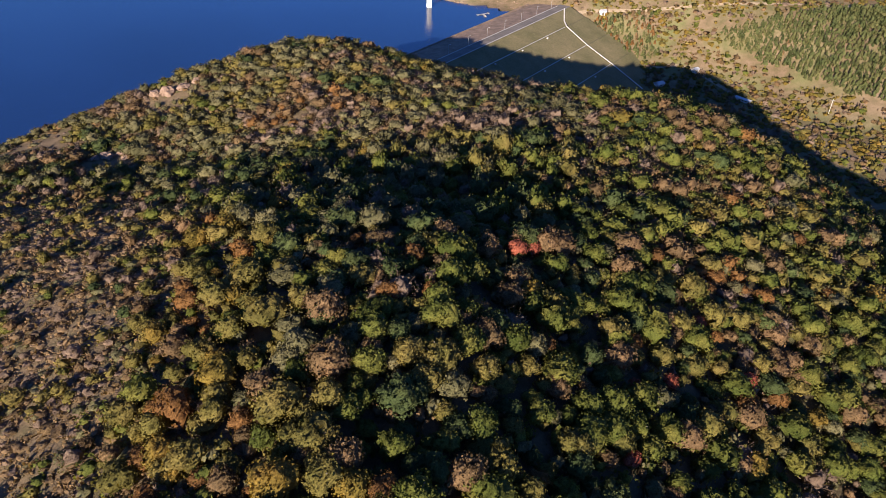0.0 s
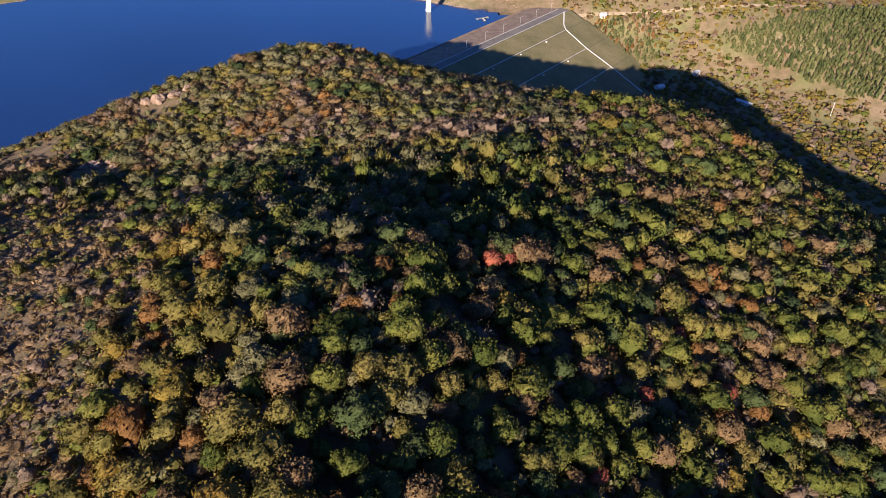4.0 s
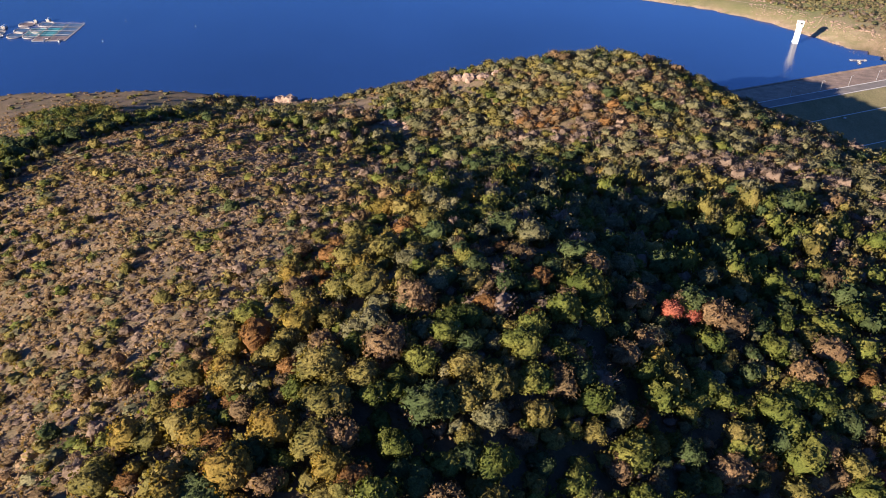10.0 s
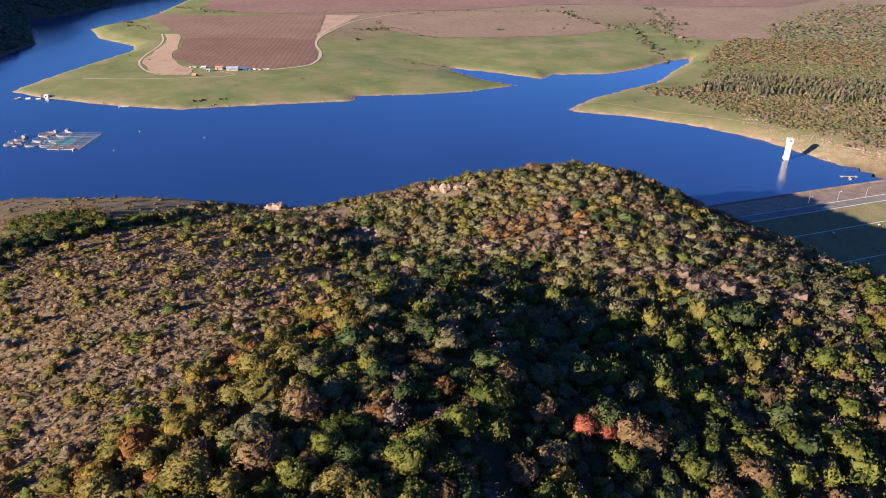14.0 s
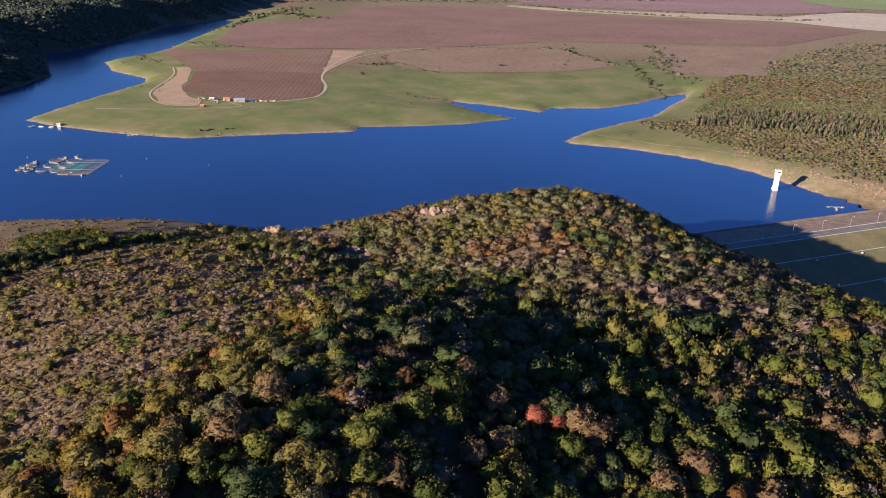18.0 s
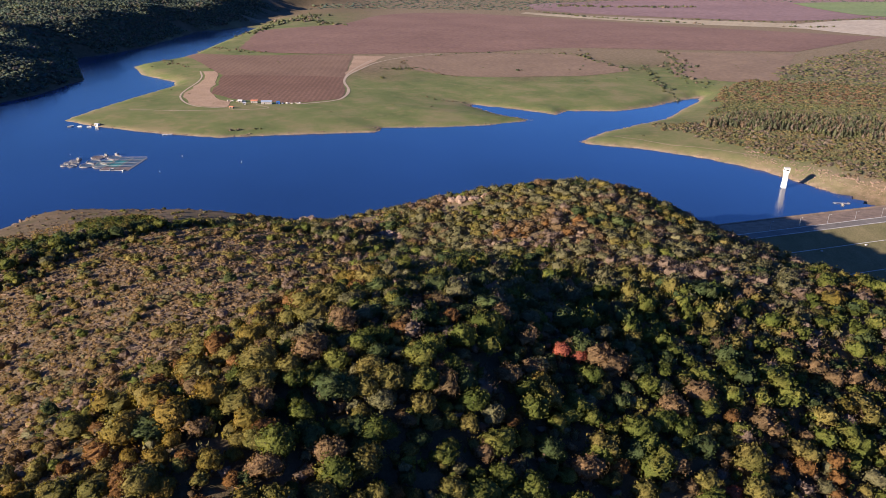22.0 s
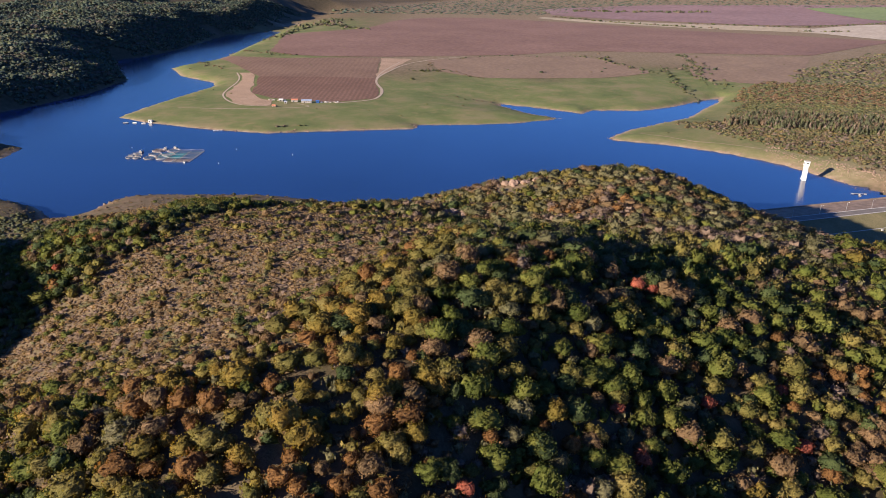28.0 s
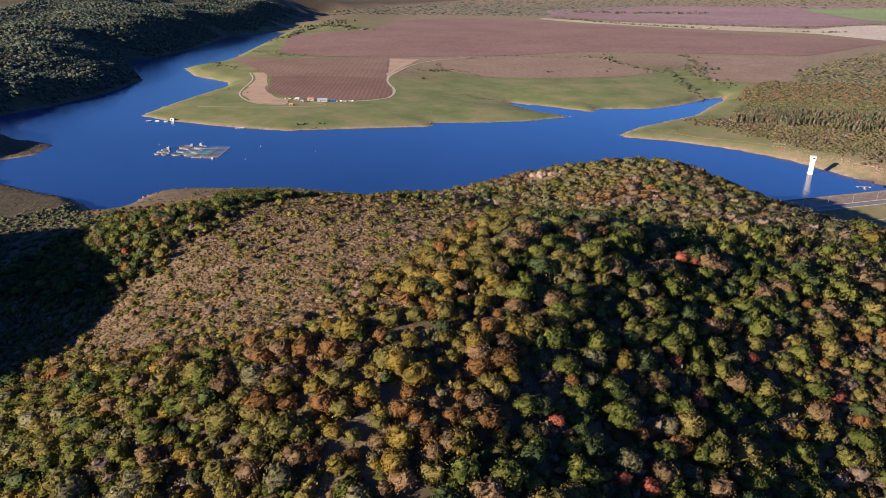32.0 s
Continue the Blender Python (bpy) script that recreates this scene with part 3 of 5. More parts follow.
def trunk_mesh(seed):
    """A tapered, leaning trunk of unit height that forks into limbs."""
    rng = np.random.RandomState(seed)
    bm = bmesh.new()
    limbs = [((0, 0, -0.3), (0.06 * rng.randn(), 0.06 * rng.randn(), 0.55), 0.085, 0.06)]
    top = limbs[0][1]
    for k in range(5):
        a = 6.283 * k / 5 + rng.rand()
        limbs.append((top, (top[0] + 0.4 * math.cos(a), top[1] + 0.4 * math.sin(a), 0.95 + 0.3 * rng.rand()), 0.045, 0.015))
    for a, b, ra, rb in limbs:
        a, b = Vector(a), Vector(b)
        q = (b - a).to_track_quat("Z", "Y").to_matrix()
        lo = [bm.verts.new(a + q @ Vector((ra * math.cos(k * 1.047), ra * math.sin(k * 1.047), 0))) for k in range(6)]
        hi = [bm.verts.new(b + q @ Vector((rb * math.cos(k * 1.047), rb * math.sin(k * 1.047), 0))) for k in range(6)]
        for k in range(6):
            bm.faces.new((lo[k], lo[(k + 1) % 6], hi[(k + 1) % 6], hi[k]))
    me = bpy.data.meshes.new("trunk")
    bm.to_mesh(me)
    bm.free()
    me.materials.append(BARK)
    return me


TRUNKS = [trunk_mesh(s) for s in range(4)]
TREE_WORDS = {"green": "leafy green scrub oak in early autumn", "olive": "olive green scrub oak turning in autumn", "dark": "dark green leafy tree", "sage": "grey green scrub oak turning in autumn",
              "yellow": "small tree with yellowing green leaves", "brown": "scrub oak with dry brown autumn leaves", "rust": "small tree with rust brown autumn leaves",
              "red": "small tree with bright red autumn leaves", "straw": "dry straw coloured grass", "pine": "green pine", "bare": "grey leafless shrub with fine bare twigs"}
crown_meshes = {}


def tree(species, x, y, z, radius, tall, lift, turn, n):
    """One tree of the hill: a trunk with limbs, and a crown."""
    key = (species, n % 5)
    if key not in crown_meshes:
        co, q = CROWN_BARE[n % 4] if species == "bare" else crown_template(300 + n % 5, 620, 20, 0.85, 0.054, (16, 7))
        crown_meshes[key] = mesh_of("crown", co[:, :3], q, LEAF[species], True, co[:, 3:])
    top = tagged(new("tree"), TREE_WORDS[species] + " on the hillside", "tree", "trees of the hill wood")
    top.location = (x, y, z)
    top.rotation_euler = (0, 0, turn)
    c = new("crown", crown_meshes[key])
    c.parent, c.location, c.scale = top, (0, 0, lift), (radius, radius, tall)
    t = new("trunk", TRUNKS[n % 4])
    t.parent, t.scale = top, (tall * 1.1, tall * 1.1, lift + 0.55 * tall)
    return top


# --- the hill's wood ---
hx, hy, rng = jittered(-330, 235, -110, 470, 4.7, 101)
hd, hz, dry, roll = shore_distance(hx, hy), height(hx, hy), dryness(hx, hy), rng.rand(len(hx))
gap = np.clip(waves(hx, hy, 21, 45) - 0.45, 0, 1) * 0.2
clear = np.zeros(len(hx), bool)
for cx, cy, cr in ((-117, 298, 13), (-126, 244, 12), (-250, 306, 16), (-222, 302, 11), (-104, 376, 10), (-150, 262, 9), (-172, 279, 18), (-205, 298, 16), (-235, 300, 14)):
    clear |= np.hypot(hx - cx - 2, hy - cy + 3) < cr
bald = (hx < -255 - 0.3 * (hy - 190)) & (hy > 150)
keep = (hd > 6) & ~clear & ~bald & (roll > 0.06 + 0.74 * dry + 0.9 * gap) & ~((hy > 350) & (hx > 30)) & ~((hy > 385) & (hx > -40)) & ~((hx < -180) & (hy < 40)) & (hy > 0.58 * (hx + 74) - 66) & ~((hx > 130) & (hy < 0.9 * hx - 20))
hx, hy, hz, dry = hx[keep], hy[keep], hz[keep], dry[keep]
roll = rng.rand(len(hx))
n1, n2 = waves(hx, hy, 60, 41), waves(hx, hy, 26, 42)
pick = roll + 0.20 * n1 + 0.12 * n2
kind = np.full(len(hx), "green", dtype="<U8")
kind[pick > 0.46] = "olive"
kind[(pick > 0.70) & (pick < 0.80)] = "sage"
kind[pick > 0.86] = "brown"
kind[pick > 0.97] = "bare"
kind[pick > 1.06] = "rust"
gully = (np.abs(hx - 16 - 0.15 * (hy - 110)) < 24) & (hy > 30) & (hy < 190)
kind[gully & (roll < 0.20)] = "dark"
kind[gully & (roll > 0.20) & (roll < 0.60)] = "green"
kind[pick < 0.08] = "dark"
kind[(pick > 0.32) & (pick < 0.345)] = "yellow"
east_slope = hx > 40 + 0.05 * hy
kind[east_slope & (roll > 0.70) & (roll < 0.80)] = "brown"
kind[east_slope & (roll > 0.80) & (roll < 0.86)] = "bare"
knoll = (hy > 222 - 0.05 * hx) & (hx < 60)
kr = 0.22 + 0.50 * roll + 0.30 * n1 + 0.16 * n2
kind[knoll & (kr > 0.16)] = "olive"
kind[knoll & (kr > 0.34)] = "sage"
kind[knoll & (kr > 0.62)] = "brown"
kind[knoll & (kr > 0.76)] = "bare"
kind[knoll & (kr > 0.98)] = "sage"
saddle = (hy > 135) & ~knoll & (hx < 10)
kind[saddle & (roll > 0.45)] = "sage"
kind[saddle & (roll > 0.85)] = "bare"
hollow = np.hypot((hx - 5) / 55, (hy - 190) / 38) < 1
open_slope = dry > 0.4
kind[open_slope & (roll > 0.15)] = "olive"
kind[open_slope & (roll > 0.62)] = "brown"
kind[open_slope & (roll > 0.84)] = "bare"
belt = (hx < -195) & (dry < 0.4) & (hy < 215)
kind[belt & (roll < 0.45)] = "dark"
kind[belt & (roll >= 0.45) & (roll < 0.8)] = "green"
edge_wood = (dryness(hx + 0, hy) < 0.4) & (dryness(hx - 13, hy + 3) > 0.35) & (hx > -110) & (hy < 160)
er = rng.rand(len(hx))
kind[edge_wood & (er < 0.30)] = "yellow"
kind[edge_wood & (er > 0.30) & (er < 0.46)] = "rust"
kind[edge_wood & (er > 0.46) & (er < 0.56)] = "brown"
kind[edge_wood & (er > 0.56)] = "olive"
autumn = np.hypot((hx + 16) / 32, (hy - 26) / 38) < 1
kind[autumn & (roll > 0.12)] = "olive"
kind[autumn & (roll > 0.36)] = "yellow"
kind[autumn & (roll > 0.70)] = "rust"
kind[autumn & (roll > 0.88)] = "brown"
patch = np.hypot((hx + 50) / 24, (hy - 268) / 15) < 1
kind[patch] = "rust"
kind[patch & (roll > 0.28)] = "brown"
kind[patch & (roll > 0.66)] = "bare"
kind[(np.hypot((hx + 44) / 24, (hy - 246) / 6) < 1) & (roll < 0.8)] = "bare"
kind[np.hypot((hx - 24) / 27, (hy - 246) / 11) < 1] = "bare"
rad = (1.85 + 2.7 * rng.rand(len(hx)) ** 1.7) * (1 - 0.30 * dry) * np.where(knoll, 1.06, np.where(east_slope, 1.06, 1.0))
tall = rad * (0.84 + 0.44 * rng.rand(len(hx)) + 0.6 * hollow * (rng.rand(len(hx)) < 0.4)) * np.where(knoll, 0.78, np.where(east_slope, 0.95, 1.0))
lift = np.maximum(0.30, 1.15 * (1 - 0.8 * dry) * rad / 2.6) * np.where((kind == "bare") | knoll, 0.35, np.where(east_slope, 0.9, 1.0))
turn = rng.rand(len(hx)) * 6.283

REDS = [(43, 101), (75, 116), (52, 106), (66, 128), (116, 180), (60, 148), (18, 70), (91, 146), (-7, 104), (39, 50), (37, 81), (21, 133), (25, 135), (70, 126),
        (83, 114), (46, 75), (41, 34), (46, 38), (7, 16), (21, 48), (27, 61), (-13, -9), (-221, 74), (24, 34), (-3, 119), (45, 113)]
free = np.ones(len(hx), bool)
for x, y in REDS:
    free &= np.hypot(hx - x, hy - y) > 2.4
hx, hy, hz, dry, kind, rad, tall, lift, turn = (v[free] for v in (hx, hy, hz, dry, kind, rad, tall, lift, turn))
# the trees near the path stand each for itself
order = np.argsort(np.hypot((hx - 12) / 1.0, (hy - 68) / 1.05) + 30 * (dry > 0.3))[:270]
single = np.zeros(len(hx), bool)
single[order] = True
for n, i in enumerate(order):
    tree(str(kind[i]), hx[i], hy[i], hz[i], rad[i], tall[i], lift[i], turn[i], n)
rz = height([p[0] for p in REDS], [p[1] for p in REDS])
for n, ((x, y), z) in enumerate(zip(REDS, rz)):
    r = 1.9 + 1.1 * ((n * 37) % 10) / 10
    tree("red" if n < 4 or n in (10, 11, 12, 15, 16, 17, 22, 23) else "rust", x, y, z, r, r * 1.1, 1.6, n * 1.7, n)
tree("yellow", 46, 117, height([46], [117])[0], 1.8, 2.1, 1.6, 0.4, 2)

near = (hy < 150) & (hx > -60)
for sp in LEAF:
    for sel, tpl in ((near, CROWN_HI), (~near, CROWN_MID)):
        i = (kind == sp) & sel & ~single
        if i.any():
            woods("wood", "autumn wood of scrub oaks on the hill", sp, planted(CROWN_BARE if sp == "bare" else tpl, hx[i], hy[i], hz[i] + lift[i], rad[i], tall[i], 7), LEAF)

# a group of tall dark trees on the crest of the west shoulder
wx, wy, wr = jittered(-312, -222, 150, 226, 5.2, 161)
k = (np.hypot((wx + 268 + 0.6 * (wy - 188)) / 30, (wy - 188) / 28) < 1) & (wr.rand(len(wx)) < 0.85)
wx, wy = wx[k], wy[k]
w_rad = 2.6 + 1.6 * wr.rand(len(wx))
for sp, part_of in (("green", 0), ("dark", 1), ("olive", 2)):
    i = np.arange(len(wx)) % 3 == part_of
    woods("wood", "tall dark green trees where the shoulder meets the cape", sp, planted(CROWN_MID, wx[i], wy[i], height(wx[i], wy[i]) + 0.9, w_rad[i], w_rad[i] * 1.25, 17), LEAF)

# --- low shrubs: thick on the open slope, thin under the trees ---
sx, sy, rng = jittered(-415, 60, -60, 400, 2.55, 131)
sd, dry, roll = shore_distance(sx, sy), dryness(sx, sy), rng.rand(len(sx))
thick = 0.95 + 0.20 * waves(sx, sy, 18, 51)
bald = (sx < -255 - 0.3 * (sy - 190)) & (sy > 150)
keep = (sd > 4) & (~bald | (rng.rand(len(sx)) < 0.10)) & (((dry > 0.25) & (roll < thick)) | ((dry <= 0.25) & (sy > 215) & (roll < 0.22)) & (sy > 0.58 * (sx + 74) - 60))
sx, sy = sx[keep], sy[keep]
sz, roll = height(sx, sy), 0.7 * rng.rand(len(sx)) + 0.16 + 0.42 * waves(sx, sy, 24, 52)
srad = (1.60 + 1.3 * rng.rand(len(sx)) ** 1.8) * np.where(roll < 0.30, 1.25, 1.0)
# undergrowth between the trees
ux, uy, ur = jittered(-330, 200, -60, 370, 4.2, 151)
k = (shore_distance(ux, uy) > 5) & ~((ux < -255 - 0.3 * (uy - 190)) & (uy > 150)) & (dryness(ux, uy) < 0.7) & ~((uy > 350) & (ux > 30)) & (uy > 0.58 * (ux + 74) - 66) & ~((ux > 130) & (uy < 0.9 * ux - 20)) & (ur.rand(len(ux)) < 0.92)
for cx, cy, cr in ((-117, 298, 9), (-126, 244, 8), (-250, 306, 12), (-172, 279, 17), (-205, 298, 15), (-235, 300, 13)):
    k &= np.hypot(ux - cx, uy - cy) > cr
k &= np.hypot((ux + 46) / 20, (uy - 263) / 11) > 1
ux, uy = ux[k], uy[k]
uz, u_roll, u_rad = height(ux, uy), ur.rand(len(ux)) + 0.2 * waves(ux, uy, 34, 57) + 0.14 * (uy > 222), 2.0 + 1.0 * ur.rand(len(ux))
u_roll[np.hypot((ux - 20) / 26, (uy - 240) / 9) < 1] = 1.0
u_top = uy > 222
u_rad[u_top] *= 0.85
u_roll[u_top] = 0.55 * u_roll[u_top] + 0.22 + 0.30 * waves(ux[u_top], uy[u_top], 60, 41)
u_warm = np.hypot((ux + 16) / 32, (uy - 26) / 36) < 1
for sp, lo, hi in (("green", -1, 0.26), ("olive", 0.26, 0.46), ("sage", 0.46, 0.64), ("brown", 0.64, 0.88), ("bare", 0.88, 2)):
    for zone, tpl in (((uy < 320) & (ux > -130), FINE_UNDER), ((uy >= 320) | (ux <= -130), UNDER)):
        i = (u_roll >= lo) & (u_roll < hi) & zone & ~(u_warm & (sp == "green"))
        woods("undergrowth", "tangled undergrowth between the scrub oaks", sp, planted(SCRUB if sp in TWIGGY else tpl, ux[i], uy[i], uz[i] - 0.1, u_rad[i], u_rad[i] * np.where(dryness(ux[i], uy[i]) > 0.3, 0.8, 1.65 if sp not in TWIGGY else 1.35), 13), LEAF)
# tufts of dry grass on the open slope
gx, gy, rng = jittered(-330, 20, -60, 235, 1.35, 141)
k = (dryness(gx, gy) > 0.15) & (rng.rand(len(gx)) < 0.34 + 0.4 * waves(gx, gy, 9, 55))
gx, gy = gx[k], gy[k]
TUFT = []
for s in range(4):
    r_ = np.random.RandomState(500 + s)
    blades = []
    for q in range(4):
        a, w, hgt = r_.rand() * 6.283, 0.5 + 0.4 * r_.rand(), 0.7 + 0.5 * r_.rand()
        dx, dy, ox, oy = math.cos(a), math.sin(a), 0.5 * r_.randn(), 0.5 * r_.randn()
        blades.append([(ox - dx * w * 0.5, oy - dy * w * 0.5, 0), (ox + dx * w * 0.5, oy + dy * w * 0.5, 0), (ox + dx * w * 0.7 + 0.3 * dy, oy + dy * w * 0.7 - 0.3 * dx, hgt),
                       (ox - dx * w * 0.6 + 0.3 * dy, oy - dy * w * 0.6 - 0.3 * dx, hgt * 0.8)])
    TUFT.append(loose(np.array(blades)))
gr = 0.35 + 0.5 * rng.rand(len(gx))
woods("grass_tufts", "dry straw coloured grass tufts on the slope", "straw", planted(TUFT, gx, gy, height(gx, gy) - 0.05, gr, gr, 11), LEAF)
for sp, lo, hi in (("green", -2, -0.06), ("olive", -0.06, 0.10), ("sage", 0.10, 0.22), ("brown", 0.22, 0.40), ("straw", 0.40, 0.66), ("bare", 0.66, 3)):
    i = (roll >= lo) & (roll < hi)
    woods("shrubs", "low grey and olive shrubs on a dry slope", sp, planted(SCRUB if sp in TWIGGY else SHRUB, sx[i], sy[i], sz[i] - 0.1, srad[i], srad[i] * (0.72 if sp in ("olive", "green") else 0.42), 9), LEAF)


# --- woods farther off ---


# unless given another leaf set, the crowns have haze mixed into their tones
def far_wood(label, box, step, seed, mask, mix, templates, size, aspect=1.0, sink=0.3, jit=0.5, leaf=FAR_HAZE_LEAF):
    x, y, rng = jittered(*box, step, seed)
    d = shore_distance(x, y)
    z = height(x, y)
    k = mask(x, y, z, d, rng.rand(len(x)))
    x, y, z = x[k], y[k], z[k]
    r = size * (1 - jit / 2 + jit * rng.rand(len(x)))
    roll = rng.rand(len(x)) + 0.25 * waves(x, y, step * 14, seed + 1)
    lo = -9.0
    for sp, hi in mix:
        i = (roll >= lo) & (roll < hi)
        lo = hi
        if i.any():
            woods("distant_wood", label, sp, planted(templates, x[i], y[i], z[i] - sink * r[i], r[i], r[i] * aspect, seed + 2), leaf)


# these crowns carry the distance haze in their base colour
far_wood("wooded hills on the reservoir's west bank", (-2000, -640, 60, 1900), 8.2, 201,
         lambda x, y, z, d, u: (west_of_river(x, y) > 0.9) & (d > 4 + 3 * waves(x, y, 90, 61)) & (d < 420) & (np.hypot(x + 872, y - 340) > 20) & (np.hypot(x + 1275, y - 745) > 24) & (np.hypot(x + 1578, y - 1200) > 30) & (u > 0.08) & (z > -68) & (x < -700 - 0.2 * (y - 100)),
         [("dark", 0.30), ("green", 0.74), ("olive", 0.95), ("brown", 9)], HILL_CROWN, 6.0, 0.85, 0.15, 0.7, HILL_HAZE_LEAF)
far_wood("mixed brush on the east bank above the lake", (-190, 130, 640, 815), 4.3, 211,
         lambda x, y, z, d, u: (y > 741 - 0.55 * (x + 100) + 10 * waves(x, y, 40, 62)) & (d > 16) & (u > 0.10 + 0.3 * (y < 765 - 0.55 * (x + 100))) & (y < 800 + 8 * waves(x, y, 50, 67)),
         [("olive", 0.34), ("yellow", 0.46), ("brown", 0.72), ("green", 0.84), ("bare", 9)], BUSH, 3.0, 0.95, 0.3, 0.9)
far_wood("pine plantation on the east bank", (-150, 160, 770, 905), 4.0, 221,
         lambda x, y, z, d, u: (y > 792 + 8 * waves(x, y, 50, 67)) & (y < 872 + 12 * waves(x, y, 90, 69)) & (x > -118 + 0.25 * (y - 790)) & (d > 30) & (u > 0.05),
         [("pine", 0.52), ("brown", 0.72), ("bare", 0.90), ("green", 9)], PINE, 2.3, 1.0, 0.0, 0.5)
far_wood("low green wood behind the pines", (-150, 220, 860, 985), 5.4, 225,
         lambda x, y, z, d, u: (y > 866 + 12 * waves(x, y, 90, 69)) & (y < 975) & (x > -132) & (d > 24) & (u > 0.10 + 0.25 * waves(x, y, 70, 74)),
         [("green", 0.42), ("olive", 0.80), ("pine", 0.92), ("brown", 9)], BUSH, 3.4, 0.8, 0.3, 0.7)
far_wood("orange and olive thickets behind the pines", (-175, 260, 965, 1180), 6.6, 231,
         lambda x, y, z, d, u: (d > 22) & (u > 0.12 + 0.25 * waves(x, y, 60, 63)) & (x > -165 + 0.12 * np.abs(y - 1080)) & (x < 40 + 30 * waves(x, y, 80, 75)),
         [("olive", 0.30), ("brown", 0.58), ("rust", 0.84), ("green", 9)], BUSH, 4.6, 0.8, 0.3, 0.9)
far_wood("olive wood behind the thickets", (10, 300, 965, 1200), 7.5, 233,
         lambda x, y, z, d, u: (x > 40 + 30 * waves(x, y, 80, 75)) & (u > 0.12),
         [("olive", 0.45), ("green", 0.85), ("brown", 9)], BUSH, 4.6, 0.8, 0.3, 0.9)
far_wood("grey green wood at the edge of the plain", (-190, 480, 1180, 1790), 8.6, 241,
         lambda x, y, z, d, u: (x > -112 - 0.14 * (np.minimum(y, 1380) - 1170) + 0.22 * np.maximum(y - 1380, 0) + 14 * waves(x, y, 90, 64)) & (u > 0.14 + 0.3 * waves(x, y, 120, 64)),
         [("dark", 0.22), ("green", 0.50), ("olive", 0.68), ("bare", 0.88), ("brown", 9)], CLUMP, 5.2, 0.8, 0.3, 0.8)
# hazed by colour too, like the west hills
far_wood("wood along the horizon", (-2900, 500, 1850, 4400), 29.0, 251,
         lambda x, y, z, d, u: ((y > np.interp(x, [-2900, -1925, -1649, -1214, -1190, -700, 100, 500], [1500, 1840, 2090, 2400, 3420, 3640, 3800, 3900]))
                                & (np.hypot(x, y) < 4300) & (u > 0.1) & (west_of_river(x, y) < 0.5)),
         [("dark", 0.5), ("green", 0.9), ("olive", 9)], CLUMP, 15.0, 0.55, 0.3, 0.7, HILL_HAZE_LEAF)
far_wood("pine plantation on the valley side", (190, 440, 430, 640), 3.7, 261,
         lambda x, y, z, d, u: (y > 572 - 1.2 * (x - 222) + 4 * waves(x, y, 40, 65)) & (y < 562) & (x > 238) & (y > 445) & (u > 0.04),
         [("pine", 1.15), ("brown", 9)], PINE, 1.9, 0.95, 0.0, 0.5, LEAF)
far_wood("young pines and rusty larches beside the dam", (136, 188, 560, 602), 3.4, 263,
         lambda x, y, z, d, u: (y > 590 - 0.8 * (x - 138)) & (u > 0.12),
         [("pine", 0.62), ("brown", 0.80), ("rust", 9)], PINE, 1.6, 0.9, 0.0, 0.6, LEAF)
far_wood("yellow and olive bushes in the valley", (120, 440, 230, 690), 4.0, 271,
         lambda x, y, z, d, u: (d > 60) & ~((y > 566 - 1.2 * (x - 222)) & (y < 566) & (x > 236)) & (u < 0.74 + 0.4 * waves(x, y, 45, 66))
         & (((x - 11) * 0.8 - (y - 471) * 0.6 > 108) | ((x - 11) * 0.602 + (y - 471) * 0.8 > 176 - 0.4 * ((x - 11) * 0.8 - (y - 471) * 0.6))) & ~((x < 188) & (y > 560) & (y < 602)),
         [("yellow", 0.24), ("olive", 0.54), ("brown", 0.76), ("bare", 0.90), ("green", 9)], BUSH, 3.3, 1.0, 0.3, 1.0, LEAF)
far_wood("scattered thorn bushes on the pasture", (-1100, -60, 420, 1560), 26.0, 281,
         lambda x, y, z, d, u: (d > 6) & (west_of_river(x, y) == 0) & (u < 0.045),
         [("green", 0.5), ("olive", 9)], CROWN_LOW, 2.0, 0.9)
far_wood("dark tussocks and low bushes in the grass", (-900, 20, 400, 1040), 13.0, 285,
         lambda x, y, z, d, u: (d > 3) & (west_of_river(x, y) == 0) & (u < 0.10 + 0.10 * waves(x, y, 70, 68)) & (z < -55),
         [("olive", 0.45), ("brown", 0.75), ("dark", 9)], SHRUB, 0.95, 0.8, 0.3, 1.0)
far_wood("round bushes along the wood's edge on the east bank", (-165, 110, 670, 790), 5.0, 287,
         lambda x, y, z, d, u: (d > 14) & (np.abs(y - (728 - 0.45 * (x + 60) + 10 * waves(x, y, 40, 62))) < 17) & (u < 0.34),
         [("olive", 0.5), ("brown", 0.7), ("bare", 0.85), ("green", 9)], CROWN_LOW, 2.6, 1.0, 0.3, 0.9)
far_wood("low scrub on the bare headlands", (-760, -390, 95, 262), 5.0, 291,
         lambda x, y, z, d, u: (d > 3) & (x < -400) & (u < 0.80),
         [("olive", 0.4), ("bare", 0.6), ("brown", 9)], UNDER, 1.7, 0.7)
far_wood("dark wood in the shaded inlet valley", (-420, -150, -120, 155), 5.4, 295,
         lambda x, y, z, d, u: (d > 8) & (dryness(x, y) < 0.3) & ((x < -180) & (y < 40) | (x < -330)) & (u > 0.1),
         [("dark", 0.5), ("green", 0.9), ("olive", 9)], BUSH, 3.2, 1.0)


